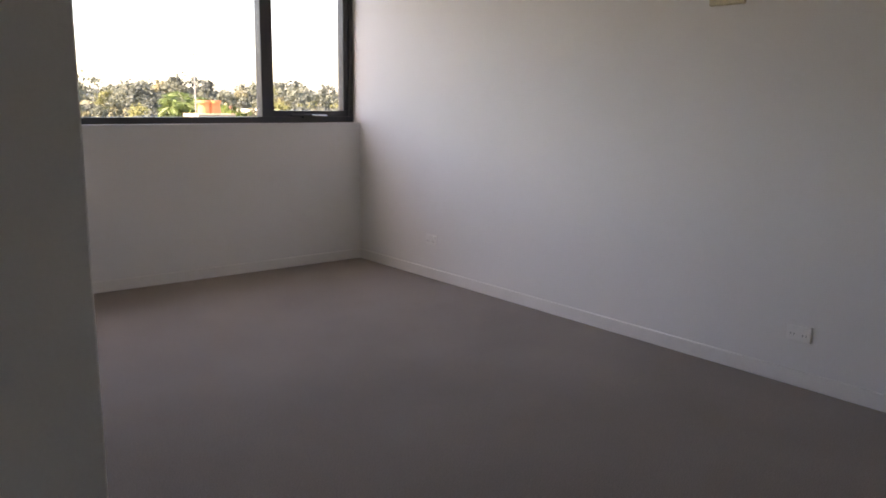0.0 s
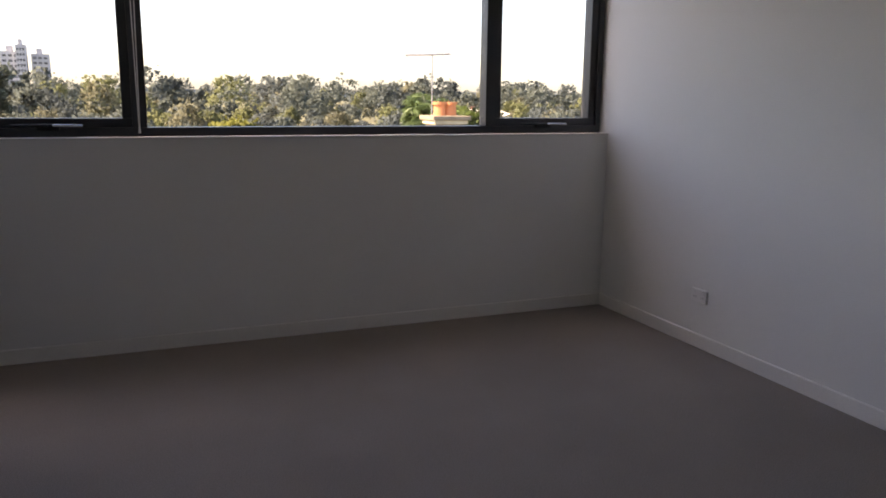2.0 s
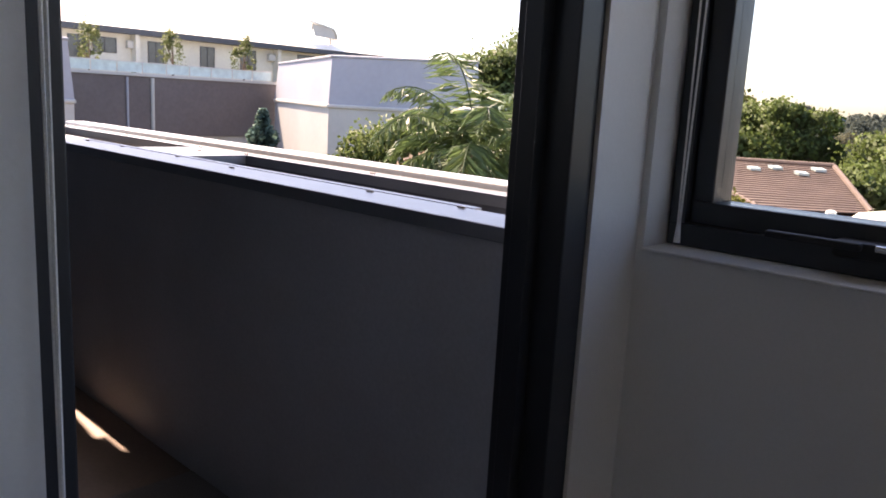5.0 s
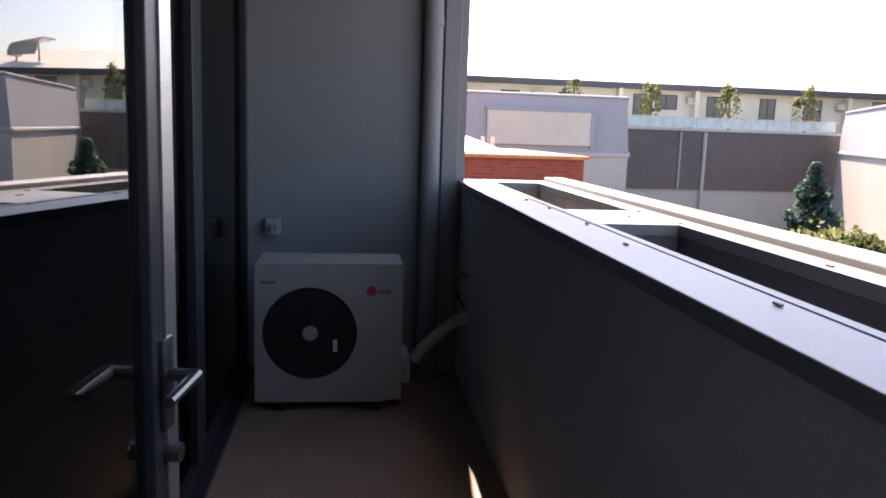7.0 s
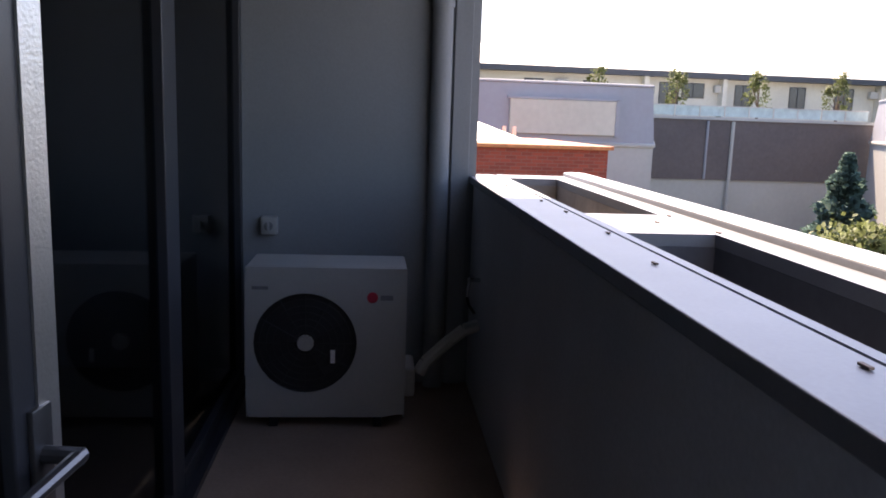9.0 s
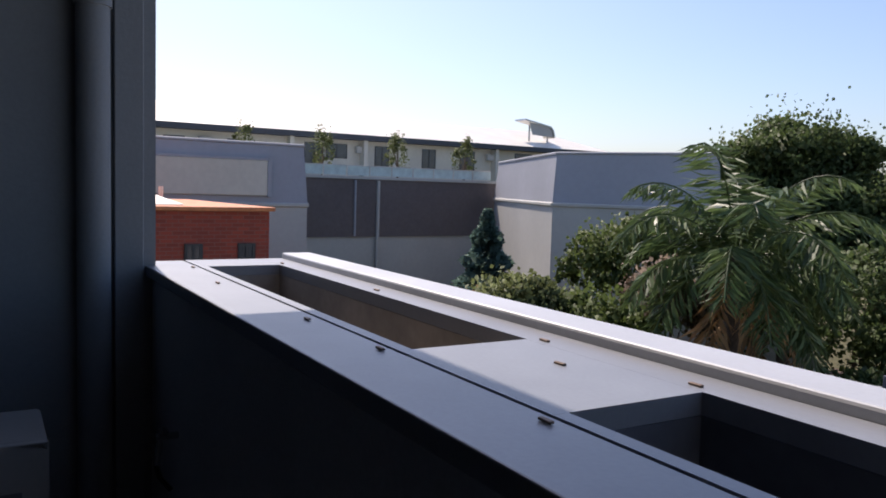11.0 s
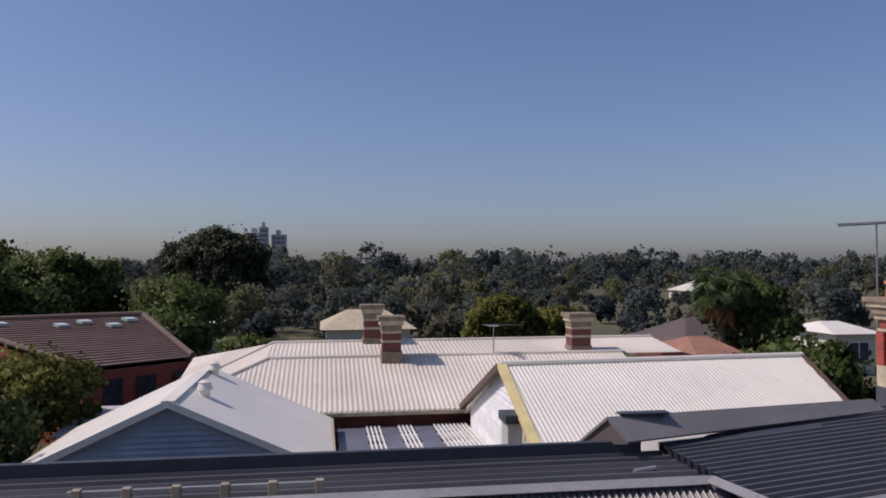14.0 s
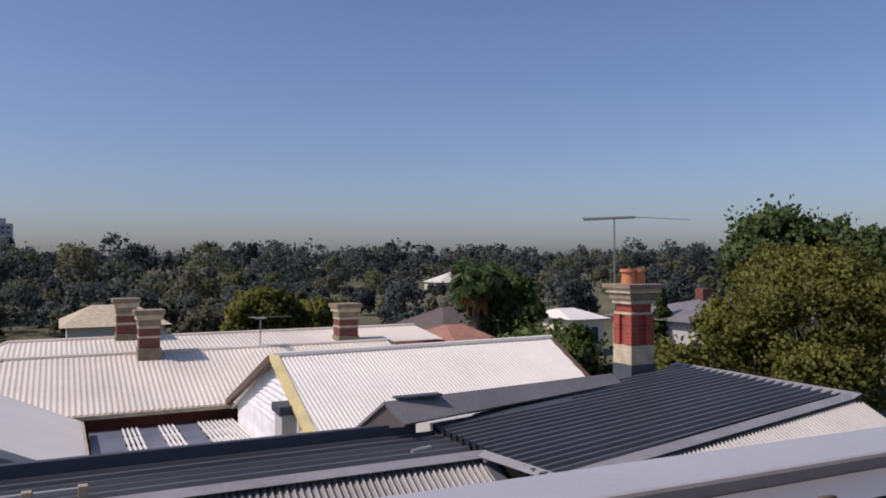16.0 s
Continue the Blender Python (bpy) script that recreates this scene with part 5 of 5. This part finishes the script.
for i, (y0, y1, z0, z1) in enumerate(((11.5, 12.8, 3.1, 4.0), (15.5, 16.5, 3.2, 4.0), (20.8, 22.2, 2.4, 4.1), (22.4, 24.0, 3.1, 4.1), (26.2, 27.4, 2.2, 4.1), (30.2, 31.4, 2.4, 4.1), (33.6, 35.0, 2.2, 4.15), (39.0, 40.8, 2.2, 4.2), (41.2, 42.8, 2.2, 4.2), (43.2, 44.2, 2.8, 4.1), (46.0, 46.8, 3.3, 4.1), (-2, 0, 2.4, 4.1), (4, 6, 2.4, 4.1))):
    window_unit(apt, y0, y1, z0, z1, -50.6, "x", 1)
for y in (19.5, 25.0, 36.6):
    under(apt, part("fin", box(-50.6, -49.9, y, y + 0.3, 1.5, 4.4), RENDER_CREAM))
for y in (24.6, 36.0, 13.6):
    under(apt, part("wall_unit", box(-50.55, -50.2, y, y + 0.8, 3.5, 4.0, 0.05), RENDER_GREY))
th = empty("rooftop_scoop", (-52, 42.5, 5.3), "grey metal rooftop hood with a flat tilted lid", "roof vent")
bm = slab([(-51.4, 40.4, 7.15), (-52.8, 40.4, 7.15), (-52.8, 42.9, 6.75), (-51.4, 42.9, 6.75)], 0.12)
bow = [(42.9 + 0.75 * math.sin(k * math.pi / 8), 5.75 + 1.0 * math.cos(k * math.pi / 8)) for k in range(5)]
for (y0, z0), (y1, z1) in zip(bow, bow[1:]):
    slab([(-51.4, y0, z0), (-52.8, y0, z0), (-52.8, y1, z1), (-51.4, y1, z1)], 0.12, bm)
under(th, part("hood", bm, STILE), part("grille", slab([(-51.6, 40.9, 6.9), (-51.6, 43.4, 6.6), (-51.6, 43.5, 5.8), (-51.6, 41.3, 5.9)], 0.06), RENDER_GREY, label="grey louvred mouth"))
for y in (41.3, 43.3):
    under(th, part("leg", rod((-52, y, 5.0), (-52, y, 6.7), 0.07), ALUMINIUM))

# sheds and clutter in the yard
def shed(name, x0, x1, y0, y1, eave, ridge, wall, roof, label):
    th = empty(name, ((x0 + x1) / 2, (y0 + y1) / 2, G), label, "shed")
    ym = (y0 + y1) / 2
    under(th, part("wall", box(x0, x1, y0, y1, G, eave), wall), part("roof", slab([(x0 - 0.2, y0 - 0.2, eave), (x1 + 0.2, y0 - 0.2, eave), (x1 + 0.2, ym, ridge), (x0 - 0.2, ym, ridge)], 0.05), roof),
          part("roof", slab([(x0 - 0.2, y1 + 0.2, eave), (x1 + 0.2, y1 + 0.2, eave), (x1 + 0.2, ym, ridge), (x0 - 0.2, ym, ridge)], 0.05), roof))
    return th


shed("brown_shed", -10.6, -7.9, 14.6, 17.5, -2.5, -2.05, BRICK_DARK, ROOF_TILE, "low outbuilding with a dark brown ribbed roof")
s = shed("garden_shed", -18.6, -17.4, 10.4, 11.6, -2.9, -2.5, RENDER_GREY, SOLAR, "small pale cubby with a striped blue roof in the garden")
th = empty("flat_roof", (-17, 6.5, G), "low flat white roof beyond the parapet", "roof")
under(th, part("roof", box(-21, -15.2, 6.0, 8.6, -2.35, -2.2, 0.02), WHITE_METAL), part("wall", box(-20.8, -15.4, 6.2, 8.4, G, -2.35), BRICK_DARK))
shed("flat_outbuilding", -8.6, -6.0, 20.5, 24.5, -2.35, -2.2, RENDER_GREY, RENDER_GREY, "pale flat-roofed outbuilding behind the cream roof")

# far houses
def far_house(x, y, w, d, eave, ridge, roof, wall, label, hip=0.3):
    th = empty("far_house", (x, y, G), label, "house", "far suburban houses")
    k = hip * w
    ym = y + d / 2
    a, b, c, e = (x, y, eave), (x + w, y, eave), (x + w, y + d, eave), (x, y + d, eave)
    r0, r1 = (x + k, ym, ridge), (x + w - k, ym, ridge)
    under(th, raw("roof", [a, b, c, e, r0, r1], [(0, 1, 5, 4), (1, 2, 5), (2, 3, 4, 5), (3, 0, 4), (3, 2, 1, 0)], roof), part("wall", box(x + 0.4, x + w - 0.4, y + 0.4, y + d - 0.4, G, eave - 0.02), wall))
    if w > 9:
        under(th, part("chimney", box(x + k, x + k + 0.7, ym - 0.3, ym + 0.3, ridge - 0.4, ridge + 0.6, 0.03), BRICK_DARK))
    for i in range(max(1, int(w / 4))):
        window_unit(th, x + 1.2 + 4 * i, x + 2.6 + 4 * i, eave - 1.7, eave - 0.5, y + 0.4, "y", -1, WOOD_WHITE)
    return th


far_house(-2.4, 48, 6.0, 8, -1.8, -0.75, CREAM_STONE, RENDER_CREAM, "far house with a cream tiled hip roof")
far_house(-14.5, 62, 4.5, 6, -2.2, -1.2, WHITE_METAL, RENDER_GREY, "far shed with a white roof")
far_house(9.5, 56, 8, 9, -2.6, -1.5, ROOF_TILE_DULL, BRICK, "far house with a terracotta tiled roof")
far_house(15.8, 37, 6.0, 8, -2.2, -0.9, ROOF_TILE_DULL, BRICK_DARK, "house with a dark brown tiled hip roof")
far_house(13.4, 31, 2.4, 5, -1.9, -1.3, ROOF_TILE_RED, BRICK, "low orange-tiled roof end")
far_house(21.5, 45, 5, 6, -2.4, -1.5, WHITE_METAL, RENDER_CREAM, "far shed with white roof")
far_house(28.0, 43, 3.4, 6, -2.1, -1.5, WHITE_METAL, RENDER_CREAM, "far house with white roof")
far_house(26, 29, 12, 8, -1.4, -0.4, NEAR_METAL, RENDER_GREY, "grey metal-roofed house beyond the chimney")
far_house(70, 150, 16, 9, -2.0, 0.2, RENDER_CREAM, RENDER_CREAM, "far cream building among trees")
th = empty("far_sign", (54, 200, G), "far white signboard on posts above the trees", "sign")
under(th, part("board", box(51, 54.5, 200, 200.3, -1.6, 0.6, 0.05), WOOD_WHITE), part("post", rod((51.6, 200.1, G), (51.6, 200.1, -1.6), 0.15), ALUMINIUM), part("post", rod((53.9, 200.1, G), (53.9, 200.1, -1.6), 0.15), ALUMINIUM))

def tower(x, y, w, d, top, floors):
    th = empty("apartment_tower", (x + w / 2, y, G), "far pale concrete apartment tower", "tower block", "apartment towers")
    under(th, part("wall", box(x, x + w, y, y + d, G, top), TOWER_WALL), part("plant_room", box(x + w * 0.3, x + w * 0.6, y + 2, y + d - 2, top, top + 3), TOWER_WALL))
    h = (top - 2) / floors
    for f in range(floors):
        for k in range(3):
            x0 = x + w * (0.1 + 0.3 * k)
            under(th, part("window", box(x0, x0 + w * 0.2, y - 0.1, y, 1.0 + f * h + 0.3 * h, 1.0 + f * h + 0.75 * h), WIN_DARK))
tower(-49.5, 500, 10, 12, 28.0, 9)
tower(-41.5, 497, 5, 12, 31.5, 10)
tower(-34.5, 503, 9, 12, 27.0, 9)
th = empty("light_mast", (-43, 120, G), "far slim floodlight mast", "light mast")
under(th, part("mast", rod((-43, 120, G), (-43, 120, 4.0), 0.15, 0.1), ALUMINIUM), part("head", box(-44.2, -41.8, 119.9, 120.1, 3.7, 3.95, 0.05), ALUMINIUM))

# trees and shrubs
for i, yy in enumerate((13.0, 17.3, 22.0, 26.6)):
    tree("terrace_tree", -40.0, yy, 2.9, 0.75, 1.6, 900, 0.15, LEAF_PALE, "slender pale green tree on a terrace", 8, 90 + i, group="terrace trees", ground=1.5)
palm("feather_palm", -11.8, 14.0, 0.4, 3.3, 24, "tall green feather palm with hanging brown fronds", 3, 4)
tree("dense_tree", -18.9, 26.5, 1.5, 3.5, 3.9, 48000, 0.2, LEAF_DARK, "tall dense dark green tree", 34, 21)
tree("dense_tree", -15.6, 26.0, -0.3, 2.4, 2.7, 20000, 0.2, LEAF_DARK, "dense dark green tree behind the palm", 24, 31)
tree("dense_tree", -22.5, 45, 0.8, 4.2, 3.4, 18000, 0.28, LEAF_MID, "rounded dark green garden tree", 18, 22)
tree("dense_tree", -19.5, 56, 0.0, 4.2, 3.2, 13000, 0.32, LEAF_MID, "rounded dark green garden tree", 16, 23)
tree("dense_tree", -16.0, 21, -1.6, 2.8, 2.1, 16000, 0.2, LEAF_DARK, "dark spreading tree behind the palm", 16, 24)
tree("round_tree", -10.0, 22.0, -1.9, 2.0, 1.6, 15000, 0.17, LEAF_YELLOW, "rounded yellow-green bushy tree", 16, 25)
tree("gum_tree", -14.4, 95, 1.6, 6.0, 5.6, 64000, 0.40, LEAF_GUM, "huge domed dark gum tree", 46, 27, trunk=0.5)
tree("round_tree", -30, 70, 1.0, 4.2, 4.0, 9000, 0.5, LEAF_YELLOW, "domed olive green tree", 14, 28)
tree("round_tree", -24, 60, -0.4, 5.0, 3.0, 9000, 0.5, LEAF_MID, "broad leafy green tree", 14, 29)
tree("round_tree", -38, 62, 1.6, 5.5, 3.8, 9000, 0.5, LEAF_DARK, "broad dark green tree", 14, 30)
for i, (x, y, z, r) in enumerate(((-6, 42, -3.3, 2.2), (-3, 41, -3.4, 2.0), (-11, 46, -2.2, 2.6), (1.5, 40, -3.4, 1.7), (-12, 55, -1.4, 4.0), (-20, 48, -1.6, 4.0))):
    tree("round_tree", x, y, z, r, r * 0.75, 7000, 0.34, LEAF_MID, "leafy green tree in a garden", 12, 40 + i, group="garden trees")
tree("round_tree", 8.2, 46, -1.9, 2.3, 2.3, 8000, 0.34, LEAF_YELLOW, "bright yellow-green autumn tree", 12, 50)
tree("round_tree", 11.5, 47, -2.3, 2.6, 1.9, 7000, 0.36, LEAF_YELLOW, "olive green tree in a garden", 12, 51)
tree("round_tree", 18.8, 36, -1.2, 2.2, 2.6, 9000, 0.3, LEAF_MID, "tall green tree in a garden", 12, 52)
palm("cabbage_palm", 16.6, 35.0, 0.9, 1.6, 20, "tall spiky green cabbage palm", 9, 5)
palm("cabbage_palm", 17.8, 36.5, 0.2, 1.5, 16, "tall spiky green cabbage palm", 10, 4)
tree("dense_tree", 23.6, 22.5, 1.6, 2.4, 2.5, 14000, 0.28, LEAF_DARK, "tall dark evergreen tree", 18, 53)
tree("dense_tree", 28.0, 23.5, 1.0, 3.4, 2.6, 12000, 0.28, LEAF_DARK, "broad dark green evergreen tree", 18, 54)
tree("round_tree", 16.2, 14.6, -0.5, 3.1, 2.7, 34000, 0.15, LEAF_YELLOW, "large yellow-green leafy tree", 24, 55)
tree("round_tree", 11.6, 15.3, -1.7, 1.7, 1.4, 9000, 0.17, LEAF_YELLOW, "yellow-green leafy shrub behind the roof", 14, 56)
tree("round_tree", 9.6, 17.8, -1.5, 1.9, 1.5, 9000, 0.19, LEAF_MID, "green tree behind the brick chimney", 14, 57)
conifer(24.5, 32.0, 0.6, 1.3, "dark green pointed conifer tree", LEAF_DARK, seed=6)
conifer(26.5, 32.5, 0.5, 1.2, "dark green pointed conifer tree", LEAF_DARK, seed=7)
conifer(-20.0, 13.6, 0.55, 2.2, "pointed blue-green conifer in the yard", LEAF_BLUE)
bush(-19.0, 12.6, -3.0, 0.8, 1.3, 2500, 0.16, LEAF_DEAD, "withered orange-brown shrub beside the conifer", 60)
SHRUBS = ((-15.6, 11.0, -2.1, 1.6, LEAF_PALE, "pale green feathery garden shrub"), (-17.0, 10.6, -2.6, 1.2, LEAF_PALE, "pale green feathery garden shrub"), (-14.2, 12.4, -2.2, 1.6, LEAF_MID, "green shrub below the palm"),
          (-14.4, 15.2, -1.3, 1.5, LEAF_TWIG, "dry pinkish-brown brushy shrub"), (-17.4, 16.6, -0.9, 2.0, LEAF_MID, "large green shrub beside the pale wall"), (-10.3, 12.6, -3.0, 1.6, LEAF_DARK, "dark green shrub of a hedge"),
          (-8.8, 14.5, -2.9, 1.5, LEAF_DARK, "dark green shrub of a hedge"), (-12.5, 11.0, -3.5, 1.5, LEAF_DARK, "dark green shrub of a hedge"), (-9.6, 17.6, -2.2, 1.8, LEAF_DARK, "dark green shrub near the shed"),
          (-11.6, 18.2, -1.2, 2.2, LEAF_DARK, "dark green shrub behind the palm"), (-14.6, 18.5, -0.9, 2.2, LEAF_DARK, "dark green shrub behind the palm"), (-9.0, 11.2, -4.2, 0.7, LEAF_PALE, "small bright green shrub"), (-6.2, 21.8, -2.9, 1.0, LEAF_YELLOW, "yellow-green bush behind the cream roof"))
for i, (x, y, z, r, m, lab) in enumerate(SHRUBS):
    bush(x, y, z, r, r * 0.85, 6500, 0.17, m, lab, 70 + i)

# the neighbouring plots are turned a little against the balcony's axes and fall away from it
def lie_of_land(x, y):
    """How far a plot is turned about the balcony, in degrees, and how far it lies lower."""
    az = math.degrees(math.atan2(x + 2.5, y + 0.33))
    turn = float(np.interp(az, (-60, -52, -40, -27, 0, 20, 40), (3.0, 2.9, 2.5, 1.5, 1.2, 1.0, 0.7)))
    drop = float(np.interp(az, (-48, -34), (-0.2, 0.17 + 0.008 * math.hypot(x, y))))
    return turn, drop


for ob in list(scene.objects):
    if ob.parent is None and ob.type == "EMPTY" and ob not in PLUMB and (ob.location.y > 3.5 or ob.name.startswith(("brick_annexe", "clad_block", "flat_roof"))):
        x, y = ob.location.x - 0.3, ob.location.y
        turn, drop = lie_of_land(x, y)
        spin = Matrix.Rotation(radians(turn), 3, "Z")
        ob.location = Vector((-2.5, -0.33, 0)) + spin @ Vector((x + 2.5, y + 0.33, ob.location.z - drop))
        ob.rotation_euler.z += radians(turn)
